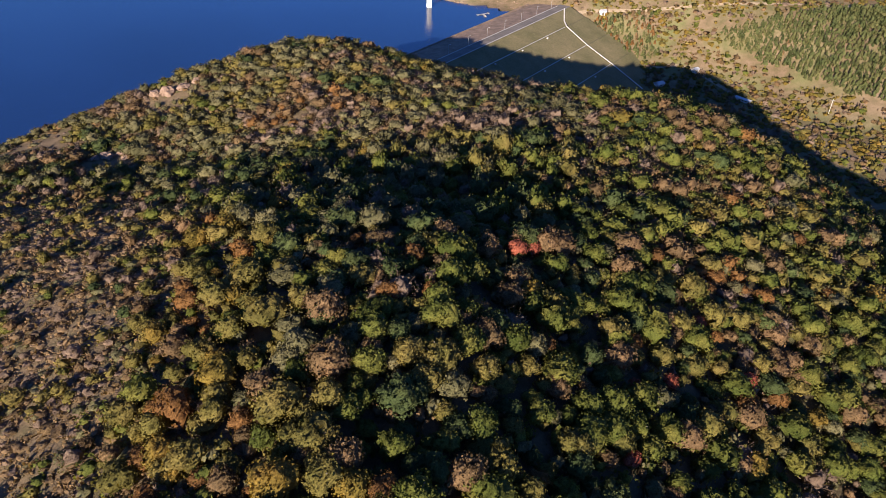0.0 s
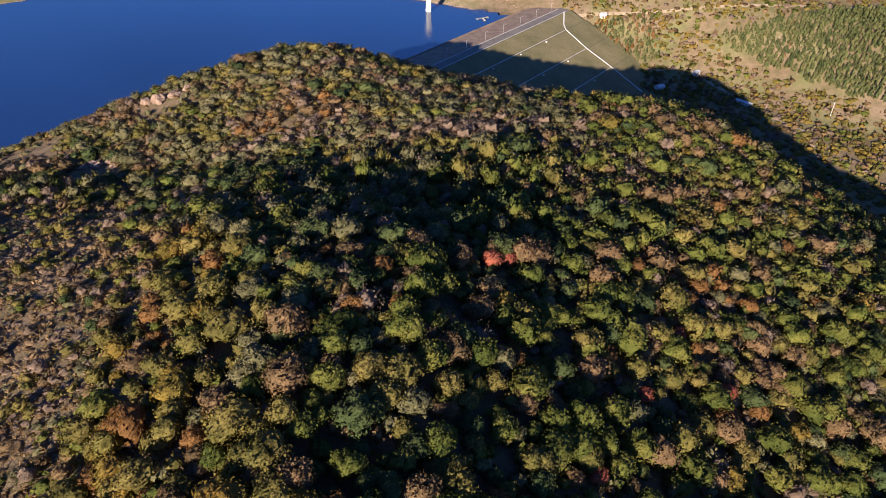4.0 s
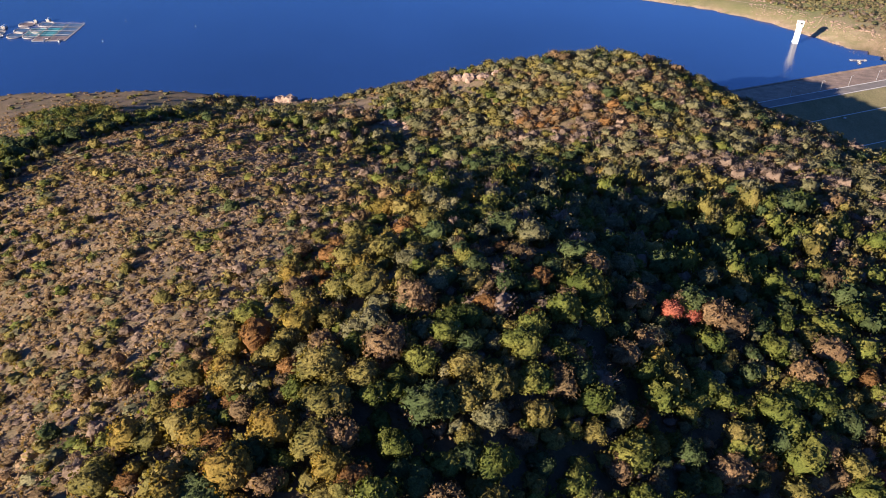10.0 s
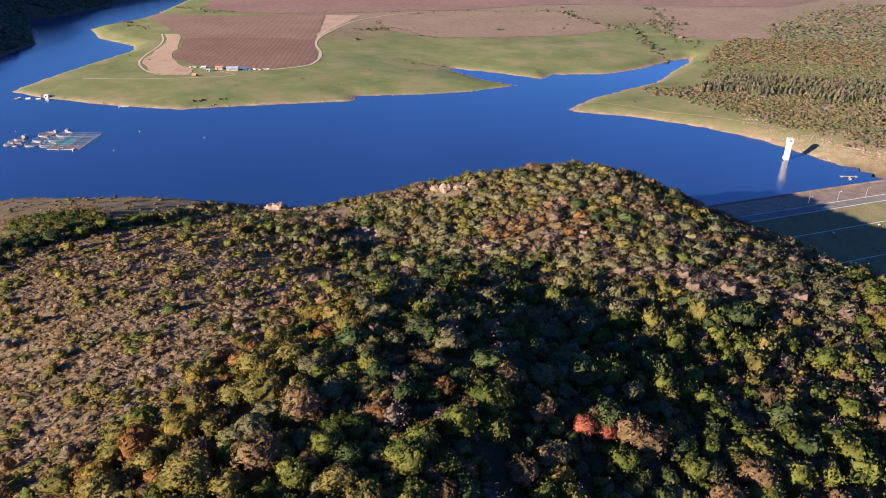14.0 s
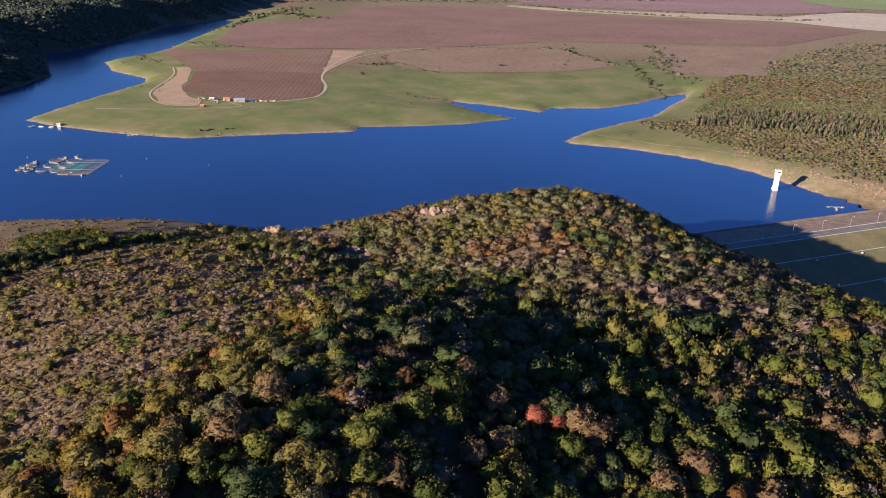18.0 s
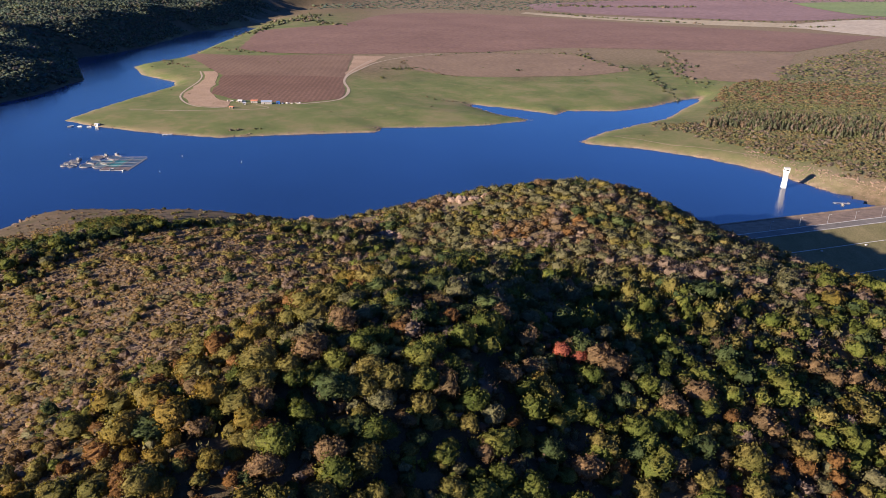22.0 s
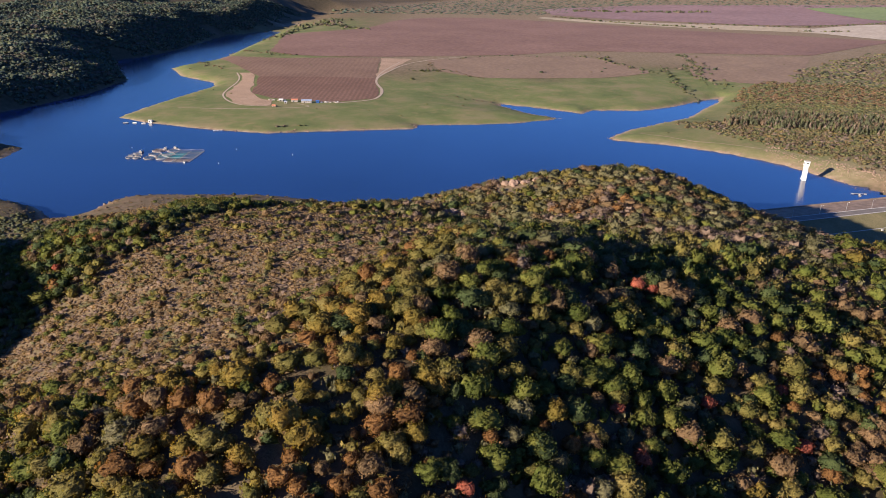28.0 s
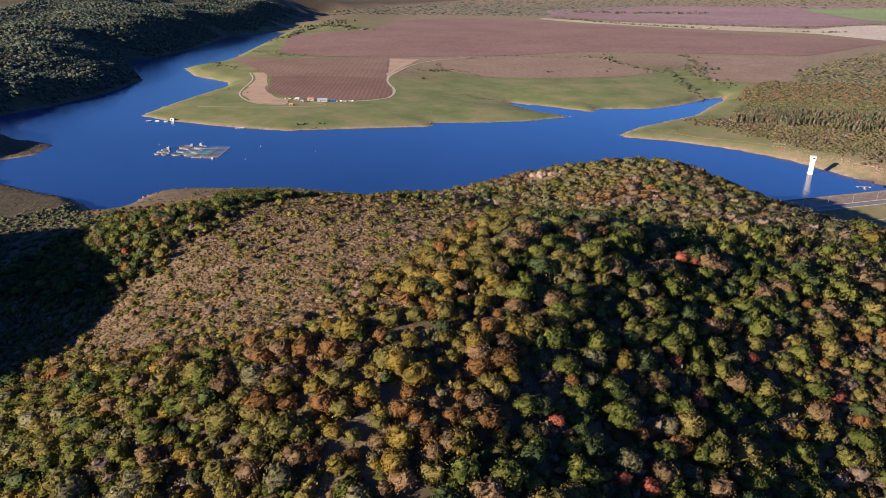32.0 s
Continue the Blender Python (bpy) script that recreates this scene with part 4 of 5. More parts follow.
far_wood("scrub oak wood on the slopes behind and below the path", (-330, 330, -300, 330), 11.0, 297,
         lambda x, y, z, d, u: ((y < 0.58 * (x + 74) - 66) | ((x > 130) & (y < 0.9 * x - 20))) & (x < 300) & (u > 0.12) & (d > 8),
         [("green", 0.42), ("olive", 0.72), ("brown", 0.9), ("bare", 9)], BUSH, 6.0, 0.8, 0.2, 0.7, LEAF)


def tree_row(label, points, step, size, seed, mix=(("dark", 0.55), ("green", 0.8), ("bare", 9)), width=6.0):
    """Bushes and trees along a hedge, a ditch or a ravine."""
    rng = np.random.RandomState(seed)
    xs, ys = [], []
    for (ax, ay), (bx, by) in zip(points, points[1:]):
        n = max(2, int(math.hypot(bx - ax, by - ay) / step))
        t = (np.arange(n) + rng.rand(n)) / n
        xs += list(ax + (bx - ax) * t + rng.randn(n) * width)
        ys += list(ay + (by - ay) * t + rng.randn(n) * width)
    x, y = np.array(xs), np.array(ys)
    z, r, roll, lo = height(x, y), size * (0.55 + 0.9 * rng.rand(len(x)) ** 1.5), rng.rand(len(x)), -9
    for sp, hi in mix:
        i = (roll >= lo) & (roll < hi)
        lo = hi
        if i.any():
            woods("hedge", label, sp, planted(CROWN_LOW, x[i], y[i], z[i] - 0.3 * r[i], r[i], r[i] * 1.05, seed))


tree_row("bushes in a ravine that opens into the inlet", [(-552, 1317), (-485, 1304), (-415, 1220), (-331, 1163)], 6, 4.2, 301, width=7)
tree_row("bushes in a ravine that opens into the inlet", [(-341, 1242), (-285, 1121), (-247, 1052), (-204, 981)], 5, 3.6, 302, width=5)
tree_row("bushes in a ravine that opens into the inlet", [(-376, 1478), (-319, 1339), (-275, 1207)], 7, 4.6, 303, width=8)
tree_row("tall bushes at the head of the ravine", [(-305, 1310), (-275, 1207), (-240, 1170), (-205, 1084)], 3.5, 4.6, 315, width=14)
tree_row("bushes on the headland's river bank", [(-1313, 1129), (-1302, 1174), (-1429, 1389), (-1523, 1560)], 7, 6.0, 304, width=9)
tree_row("bushes on the headland's river bank", [(-1523, 1560), (-1338, 1498), (-1277, 1500)], 5, 6.5, 305, width=10)
tree_row("trees in a hollow by the river", [(-1518, 1452), (-1480, 1560), (-1578, 1654), (-1586, 1740)], 6, 8.0, 316, width=16)
tree_row("dark thorn scrub on the headland", [(-1184, 944), (-1116, 948), (-1019, 937), (-976, 956)], 4, 2.6, 306, (("brown", 0.4), ("dark", 0.7), ("bare", 9)), 9)
tree_row("dark thorn scrub on the headland", [(-1145, 819), (-1080, 780), (-1015, 750), (-945, 738)], 4, 2.6, 317, (("brown", 0.4), ("dark", 0.7), ("bare", 9)), 7)
tree_row("hedge between far fields", [(-1147, 2375), (-903, 2268), (-698, 2238), (-507, 2238)], 9, 6.5, 307, width=7)
tree_row("hedge between far fields", [(-650, 2369), (-328, 2473), (-197, 2707), (-103, 2922)], 13, 6.0, 308, width=8)
tree_row("hedge between far fields", [(-1239, 2757), (-1035, 2858), (-803, 3083)], 6, 9.0, 309, width=20)
tree_row("hedge between far fields", [(-310, 2300), (-230, 2330), (-190, 2400)], 9, 6.0, 310, width=9)
tree_row("low hedge along a field", [(-710, 1081), (-681, 1197), (-637, 1233), (-584, 1243), (-540, 1292)], 9, 2.6, 311, width=3)
tree_row("bushes at the head of a ditch", [(-674, 922), (-644, 930), (-625, 945)], 2.5, 3.0, 312, width=9)
tree_row("thorn scrub along a dry ditch", [(-715, 1033), (-665, 957), (-622, 965), (-565, 931), (-528, 925)], 6, 2.2, 318, (("brown", 0.5), ("dark", 0.8), ("bare", 9)), 3)
tree_row("thorn scrub along a dry ditch", [(-493, 768), (-455, 761), (-418, 768)], 4, 1.6, 319, (("brown", 0.5), ("dark", 0.8), ("bare", 9)), 2.5)
tree_row("lone field trees", [(-620, 826), (-540, 1000), (-430, 1090), (-400, 1130), (-560, 1430)], 80, 4.0, 313, width=3)
tree_row("bushes by the shore", [(-528, 470), (-516, 484), (-500, 492)], 5, 3.0, 314, width=4)

# ---- small builders ----


def part(name, bm, material, parent=None, label=""):
    me = bpy.data.meshes.new(name)
    bm.normal_update()
    bm.to_mesh(me)
    bm.free()
    me.materials.append(material)
    ob = new(name, me)
    if parent is not None:
        ob.parent = parent
    if label:
        ob["label"] = label
    return ob


def box(bm, cx, cy, cz, sx, sy, sz, turn=0.0, bevel=0.0):
    """A box by its middle and sizes, turned about z (radians), with bevelled edges."""
    r = bmesh.ops.create_cube(bm, size=1.0, matrix=Matrix.Translation((cx, cy, cz)) @ Matrix.Rotation(turn, 4, "Z") @ Matrix.Diagonal((sx, sy, sz, 1)))
    if bevel:
        edges = {e for v in r["verts"] for e in v.link_edges}
        bmesh.ops.bevel(bm, geom=list(edges), offset=bevel, segments=1, affect="EDGES")
    return bm


def rod(bm, a, b, r, n=6):
    a, b = Vector(a), Vector(b)
    q = (b - a).to_track_quat("Z", "Y").to_matrix()
    lo = [bm.verts.new(a + q @ Vector((r * math.cos(k * 6.2832 / n), r * math.sin(k * 6.2832 / n), 0))) for k in range(n)]
    hi = [bm.verts.new(b + q @ Vector((r * math.cos(k * 6.2832 / n), r * math.sin(k * 6.2832 / n), 0))) for k in range(n)]
    for k in range(n):
        bm.faces.new((lo[k], lo[(k + 1) % n], hi[(k + 1) % n], hi[k]))
    bm.faces.new(lo[::-1])
    bm.faces.new(hi)
    return bm


def ring(bm, cx, cy, cz, radius, tube, n=28, m=6):
    rows = []
    for k in range(n):
        a = 6.2832 * k / n
        rows.append([bm.verts.new((cx + (radius + tube * math.cos(6.2832 * j / m)) * math.cos(a), cy + (radius + tube * math.cos(6.2832 * j / m)) * math.sin(a),
                                   cz + tube * math.sin(6.2832 * j / m))) for j in range(m)])
    for k in range(n):
        for j in range(m):
            bm.faces.new((rows[k][j], rows[(k + 1) % n][j], rows[(k + 1) % n][(j + 1) % m], rows[k][(j + 1) % m]))
    return bm


def along(points, n):
    """n places at even steps along a line of points."""
    p = np.array(points, float)
    for _ in range(3):
        q = np.empty((2 * len(p) - 2, 2))
        q[0::2], q[1::2] = 0.75 * p[:-1] + 0.25 * p[1:], 0.25 * p[:-1] + 0.75 * p[1:]
        p = np.concatenate([p[:1], q, p[-1:]])
    s = np.r_[0, np.cumsum(np.hypot(*np.diff(p, axis=0).T))]
    t = np.linspace(0, s[-1], n)
    return np.stack([np.interp(t, s, p[:, 0]), np.interp(t, s, p[:, 1])], 1)


def draped(name, label, category, low, high, n, m, mat, lift=0.3):
    """A sheet of land between two lines, laid on the ground."""
    a, b = along(low, n), along(high, n)
    t = np.linspace(0, 1, m)[:, None, None]
    p = a[None] * (1 - t) + b[None] * t
    wob = 1.5 * waves(p[..., 0], p[..., 1], 60, 71)
    p = p + np.stack([wob, wob], -1)
    z = height(p[..., 0].ravel(), p[..., 1].ravel()).reshape(p.shape[:2]) + lift
    return tagged(new(name, sheet(name, p[..., 0], p[..., 1], z, mat)), label, category, kind="structure")


def ribbon(name, label, category, points, width, mat, lift=0.35, n=40):
    """A track or path of even width on the ground."""
    c = along(points, n)
    d = np.gradient(c, axis=0)
    d /= np.linalg.norm(d, axis=1, keepdims=True)
    s = np.stack([-d[:, 1], d[:, 0]], 1) * width / 2
    wob = (0.15 * width * waves(c[:, 0], c[:, 1], 14, 72))[:, None]
    p = np.stack([c - s * (1 + wob * 0.2), c + s], 0)
    z = height(p[..., 0].ravel(), p[..., 1].ravel()).reshape(p.shape[:2]) + lift
    return tagged(new(name, sheet(name, p[..., 0], p[..., 1], z, mat)), label, category, kind="structure")


def ploughed(name, dark, light, angle, period, depth=0.35):
    """Bare soil in furrows: angle in degrees of the furrows' direction."""
    m, nt, bsdf, geo = blank(name)
    mp = nt.nodes.new("ShaderNodeMapping")
    mp.inputs["Rotation"].default_value = (0, 0, radians(-angle))
    nt.links.new(geo.outputs["Position"], mp.inputs["Vector"])
    w = nt.nodes.new("ShaderNodeTexWave")
    w.bands_direction = "Y"
    w.inputs["Scale"].default_value, w.inputs["Distortion"].default_value, w.inputs["Detail"].default_value = 0.314 / period, 1.6, 3
    w.inputs["Detail Scale"].default_value = 0.6
    nt.links.new(mp.outputs[0], w.inputs["Vector"])
    big = noise_node(nt, 0.008, 4, 0.6, geo.outputs["Position"])
    r = ramp_node(nt, [(0.3, dark), (0.7, light)])
    nt.links.new(big.outputs[0], r.inputs[0])
    g = ramp_node(nt, [(0.2, (1 - depth,) * 3), (0.8, (1 + depth,) * 3)])
    nt.links.new(w.outputs[0], g.inputs[0])
    fine = noise_node(nt, 0.25, 4, 0.7, geo.outputs["Position"])
    f = ramp_node(nt, [(0.3, (0.8, 0.8, 0.8)), (0.7, (1.2, 1.2, 1.2))])
    nt.links.new(fine.outputs[0], f.inputs[0])
    nt.links.new(mix_node(nt, "MULTIPLY", 1.0, mix_node(nt, "MULTIPLY", 1.0, r.outputs[0], g.outputs[0]), f.outputs[0]), bsdf.inputs["Base Color"])
    bsdf.inputs["Roughness"].default_value, bsdf.inputs["Specular IOR Level"].default_value = 0.95, 0.1
    return m


# ---- fields and tracks of the headland and the plain ----
PLOUGH = ploughed("ploughed_soil", (0.120, 0.070, 0.050), (0.165, 0.098, 0.070), 126, 6.5, 0.09)
STUBBLE = surface("red_brown_stubble", (0.140, 0.076, 0.054), (0.190, 0.108, 0.078), 0.006, 0.12, 0.95, 0)
TAN = surface("dry_tan_grass", (0.255, 0.170, 0.105), (0.335, 0.230, 0.150), 0.03, 0.5, 0.95, 0)
PALE = surface("pale_stubble", (0.270, 0.220, 0.140), (0.370, 0.300, 0.200), 0.01, 0.1, 0.95, 0)
PLOUGH_PALE = ploughed("worked_soil", (0.140, 0.088, 0.062), (0.185, 0.120, 0.084), 126, 9.0, 0.05)
FALLOW = surface("brown_fallow", (0.160, 0.105, 0.066), (0.205, 0.138, 0.086), 0.012, 0.15, 0.95, 0)
CREAM = surface("cream_stubble", (0.330, 0.270, 0.200), (0.400, 0.335, 0.255), 0.006, 0.08, 0.95, 0)
PURPLE = surface("far_plum_soil", (0.172, 0.102, 0.096), (0.222, 0.138, 0.128), 0.004, 0.05, 0.95, 0)
CROP = surface("winter_crop", (0.130, 0.175, 0.060), (0.170, 0.205, 0.080), 0.006, 0.08, 0.95, 0)
TRACK = surface("earth_track", (0.300, 0.235, 0.165), (0.400, 0.320, 0.235), 0.15, 1.0, 0.95, 0.3)
EARTH = surface("trodden_earth", (0.20, 0.155, 0.10), (0.30, 0.235, 0.16), 0.15, 1.0, 0.95, 0.3)
draped("field", "ploughed reddish brown field with furrows", "field", [(-709, 597), (-649, 584), (-612, 598), (-566, 614), (-546, 679)],
       [(-829, 713), (-771, 748), (-728, 780), (-664, 811)], 40, 24, PLOUGH, 0.22)
draped("field", "upper part of a ploughed field, paler and worked flat", "field", [(-829, 713), (-771, 748), (-728, 780), (-664, 811)],
       [(-1139, 860), (-987, 880), (-903, 960), (-830, 1020)], 40, 24, PLOUGH_PALE, 0.22)
draped("field", "strip of dry tan grass beside the ploughed field", "field", [(-616, 546), (-637, 530), (-668, 531), (-716, 557), (-754, 589), (-828, 682), (-885, 722)],
       [(-640, 573), (-669, 572), (-722, 606), (-760, 640), (-824, 700), (-868, 734)], 44, 8, TAN, 0.2)
draped("field", "triangle of dry grass at the corner of the plough", "field", [(-673, 826), (-709, 904), (-773, 1048)], [(-680, 830), (-745, 920), (-824, 1016)], 20, 6, TAN, 0.2)
draped("field", "wide red brown stubble field on the plain", "field", [(-1084, 965), (-989, 930), (-835, 1029), (-725, 1160), (-642, 1243), (-590, 1395), (-433, 1483), (-280, 1570), (-160, 1639)],
       [(-1341, 1246), (-1322, 1391), (-1288, 1513), (-1470, 1878), (-1380, 2120), (-952, 2155), (-568, 2105), (-267, 2128), (-44, 2118)], 80, 40, STUBBLE, 0.4)
draped("field", "brown fallow field above the green pasture", "field", [(-622, 940), (-534, 926), (-482, 962), (-412, 1023), (-371, 1064), (-339, 1157)],
       [(-737, 1044), (-709, 1137), (-633, 1226), (-549, 1309), (-458, 1269), (-350, 1189)], 40, 14, FALLOW, 0.3)
draped("field", "light brown fallow field by the ravine", "field", [(-257, 1143), (-224, 1152), (-175, 1134), (-109, 1172)], [(-374, 1466), (-319, 1498), (-240, 1540), (-155, 1606)], 30, 16, FALLOW, 0.3)
draped("field", "pale stubble strip between far hedges", "field", [(-1150, 2260), (-976, 2205), (-593, 2186), (-292, 2268), (-230, 2251)],
       [(-1160, 2330), (-1020, 2298), (-650, 2369), (-324, 2449), (-259, 2448)], 50, 8, PALE, 0.4)
draped("field", "pale straw field on the far plain", "field", [(-303, 2332), (-230, 2251), (-45, 2136), (400, 1990)], [(-288, 2428), (-197, 2707), (-96, 2829), (300, 2700)], 30, 12, CREAM, 0.6)
draped("field", "plum brown ploughed field on the far plain", "field", [(-1192, 2462), (-959, 2399), (-674, 2445), (-361, 2500), (-203, 2750), (0, 2960)],
       [(-1398, 2760), (-1236, 3371), (-791, 3685), (-185, 3988)], 50, 30, PURPLE, 0.6)
draped("field", "green winter crop on the far plain", "field", [(-444, 3500), (-195, 3016), (-108, 2985), (200, 2950)], [(-508, 3636), (-363, 3757), (-176, 3881), (200, 3900)], 24, 12, CROP, 1.4)
ribbon("track", "pale earth track round the ploughed field", "track", [(-563, 611), (-543, 653), (-546, 679), (-581, 732), (-629, 770), (-669, 821), (-695, 879), (-735, 975), (-739, 1066), (-714, 1144)], 3.4, TRACK, 0.30, 110)
ribbon("track", "second wheel track round the ploughed field", "track", [(-553, 690), (-592, 741), (-640, 782), (-682, 838), (-716, 900), (-758, 990)], 2.4, TRACK, 0.30, 70)
ribbon("track", "pale earth track to the farmyard", "track", [(-616, 543), (-637, 527), (-668, 528), (-718, 553), (-757, 586), (-832, 679), (-890, 719)], 2.4, TRACK, 0.30, 90)
ribbon("track", "faint track across the pasture", "track", [(-700, 470), (-640, 500), (-560, 575), (-600, 578)], 1.5, TRACK, 0.15, 70)
ribbon("track", "worn track along the east bank", "track", [(-200, 700), (-172, 696), (-150, 699), (-121, 693), (-85, 700), (-60, 697), (-30, 692), (0, 684)], 1.2, EARTH, 0.15, 70)
ribbon("road", "pale dirt road along the valley side", "road", [(110, 612), (150, 612), (201, 602), (251, 588), (291, 576), (331, 566), (400, 555)], 3.2, EARTH, 0.5, 60)
ribbon("road", "dirt road on the valley floor", "road", [(180, 548), (202, 546), (219, 526), (231, 506), (239, 481), (246, 466), (264, 436)], 3.0, EARTH, 0.4, 60)

# ---- the dam ----
CREST, AX, NX = Vector((11, 471, 0)), Vector((0.602, 0.799, 0)), Vector((0.799, -0.602, 0))
GRASS_FACE = surface("dam_grass", (0.105, 0.098, 0.044), (0.170, 0.142, 0.074), 0.06, 0.9, 0.95, 0.5)


def dam_place(s, u, z):
    return CREST + AX * s + NX * u + Vector((0, 0, z))


def dam_strip(bm, s0, s1, profile, n=24, wobble=0.0):
    """A swept strip along the dam, from s0 to s1, through (u, z) points."""
    rows = [[bm.verts.new(dam_place(s0 + (s1 - s0) * k / n, u, z)) for u, z in profile] for k in range(n + 1)]
    for a, b in zip(rows, rows[1:]):
        for j in range(len(profile) - 1):
            bm.faces.new((a[j], b[j], b[j + 1], a[j + 1]))
    return rows


dam = tagged(new("dam"), "earth embankment dam with grassed face and crest road", "dam")
bm = bmesh.new()
dam_strip(bm, -60, 178, [(4.5, -66.1), (19, -72.2), (20.5, -72.2), (42, -81.3), (43.5, -81.3), (66, -90.8), (67.5, -90.8), (98, -103.5), (104, -125)])
part("downstream_face", bm, GRASS_FACE, dam, "dry grass slope")
bm = bmesh.new()
dam_strip(bm, -60, 176, [(-44, -76), (-32.5, -70.6), (-31.5, -69.5), (-5.5, -66.3)], 60)
part("upstream_face", bm, RUBBLE, dam, "brown rubble facing")
bm = bmesh.new()
dam_strip(bm, -60, 176, [(-33.6, -70.4), (-33.4, -69.1), (-32.2, -69.05), (-31.9, -69.7)], 30)
part("waterline_kerb", bm, RUBBLE, dam, "brown stone edge at the water")
bm = bmesh.new()
dam_strip(bm, -60, 178, [(-5.6, -66.4), (-5.5, -66.0), (4.5, -66.0), (4.6, -66.3)])
part("crest_road", bm, ASPHALT, dam, "worn grey asphalt crest road")
for u in (-4.9, 3.6):
    bm = bmesh.new()
    dam_strip(bm, -60, 172, [(u, -66.1), (u, -65.75), (u + 0.45, -65.75), (u + 0.45, -66.1)])
    part("kerb", bm, CONCRETE, dam, "pale concrete kerb")
for u, z, s1 in ((19, -72.2, 142), (42, -81.3, 137), (66, -90.8, 136)):
    bm = bmesh.new()
    dam_strip(bm, -40, s1, [(u + 0.05, z - 0.2), (u + 0.1, z + 0.15), (u + 0.65, z + 0.15), (u + 0.7, z - 0.2)])
    part("berm_channel", bm, CONCRETE, dam, "concrete drainage channel")
    for k in range(3):
        bm = bmesh.new()
        p = dam_place(s1 - 34 - 38 * k, u + 3.0, z - 0.6)
        box(bm, p.x, p.y, p.z + 0.4, 1.4, 1.1, 0.9, 0.9, 0.1)
        part("manhole", bm, CONCRETE, dam)
bm = bmesh.new()
pts = [dam_place(168, 4, -65.7), dam_place(150, 14, -70.2), dam_place(143, 20, -71.7), dam_place(137, 43, -80.8), dam_place(135, 67, -90.3), dam_place(131, 97, -102.6)]
for a, b in zip(pts, pts[1:]):
    side = (b - a).cross(Vector((0, 0, 1))).normalized() * 0.5
    up = Vector((0, 0, 0.35))
    v = [bm.verts.new(q) for q in (a - side, a + side, b + side, b - side, a - side + up, a + side + up, b + side + up, b - side + up)]
    for f in ((4, 5, 6, 7), (0, 1, 5, 4), (1, 2, 6, 5), (2, 3, 7, 6), (3, 0, 4, 7)):
        bm.faces.new([v[i] for i in f])
part("abutment_stair", bm, CONCRETE, dam, "pale concrete stair down the abutment")
GREY_METAL = surface("galvanised_steel", (0.40, 0.41, 0.42), (0.52, 0.53, 0.54), 0.5, 5, 0.45, 0, 0.7)
lamp = tagged(new("street_lamp"), "slim grey street lamp on the dam crest", "lamp", "lamps along the dam")
bm = bmesh.new()
rod(bm, (0, 0, -0.3), (0, 0, 6.6), 0.10)
part("pole", bm, GREY_METAL, lamp)
bm = bmesh.new()
rod(bm, (0, 0, 6.5), (1.3, 0, 7.0), 0.07)
part("arm", bm, GREY_METAL, lamp)
bm = bmesh.new()
box(bm, 1.5, 0, 7.02, 0.7, 0.28, 0.16, 0, 0.04)
part("lamp_head", bm, WHITE, lamp)
for k in range(7):
    p = dam_place(14 + 25 * k, -6.4, -66.2)
    m = Matrix.Translation(p) @ Matrix.Rotation(math.atan2(NX.y, NX.x), 4, "Z")
    if k == 0:
        lamp.matrix_basis = m
    else:
        copy_thing(lamp, m)

# ---- the intake tower ----
tower = tagged(new("intake_tower"), "white concrete intake tower standing in the water", "tower")
tower.location, tower.rotation_euler, tower.scale = (0.5, 616, WATER), (0, 0, radians(28)), (0.74, 0.74, 1.0)
bm = bmesh.new()
for z0, z1, w0, w1 in ((-6, 13.2, 5.2, 4.7),):
    lo = [bm.verts.new((x * w0 / 2, y * w0 / 2, z0)) for x, y in ((-1, -0.75), (-0.75, -1), (0.75, -1), (1, -0.75), (1, 0.75), (0.75, 1), (-0.75, 1), (-1, 0.75))]
    hi = [bm.verts.new((x * w1 / 2, y * w1 / 2, z1)) for x, y in ((-1, -0.75), (-0.75, -1), (0.75, -1), (1, -0.75), (1, 0.75), (0.75, 1), (-0.75, 1), (-1, 0.75))]
    for k in range(8):
        bm.faces.new((lo[k], lo[(k + 1) % 8], hi[(k + 1) % 8], hi[k]))
    bm.faces.new(hi)
part("shaft", bm, WHITE, tower)
bm = bmesh.new()
box(bm, 0, 0, 15.0, 5.5, 5.5, 3.6, 0, 0.15)
box(bm, 0, 0, 13.3, 5.1, 5.1, 0.8, 0, 0.1)
part("gate_house", bm, WHITE, tower)
bm = bmesh.new()
box(bm, 0, 0, 16.95, 6.1, 6.1, 0.4, 0, 0.08)
part("roof_slab", bm, CONCRETE, tower)
DARK_GLASS = surface("dark_opening", (0.02, 0.022, 0.025), (0.035, 0.037, 0.04), 0.5, 3, 0.3, 0)
for k in range(4):
    bm = bmesh.new()
    a = k * math.pi / 2
    box(bm, 2.75 * math.cos(a), 2.75 * math.sin(a), 15.4, 0.12, 3.0, 1.2, a, 0.02)
    part("window", bm, DARK_GLASS, tower, "dark window strip")
bm = bmesh.new()
box(bm, -3.2, -0.6, 1.2, 1.6, 2.6, 0.4, 0, 0.05)
for y in (-1.7, 0.5):
    rod(bm, (-3.8, y, 1.2), (-3.8, y, 2.6), 0.08)
rod(bm, (-3.8, -1.7, 2.6), (-3.8, 0.5, 2.6), 0.07)
part("landing", bm, WHITE, tower, "small white landing platform")
bm = bmesh.new()
for x in (-0.3, 0.3):
    rod(bm, (-2.75, x, 1.4), (-2.55, x, 13.2), 0.06)
for k in range(22):
    rod(bm, (-2.75 + 0.009 * k, -0.3, 1.8 + 0.52 * k), (-2.75 + 0.009 * k, 0.3, 1.8 + 0.52 * k), 0.04, 4)
part("ladder", bm, GREY_METAL, tower)
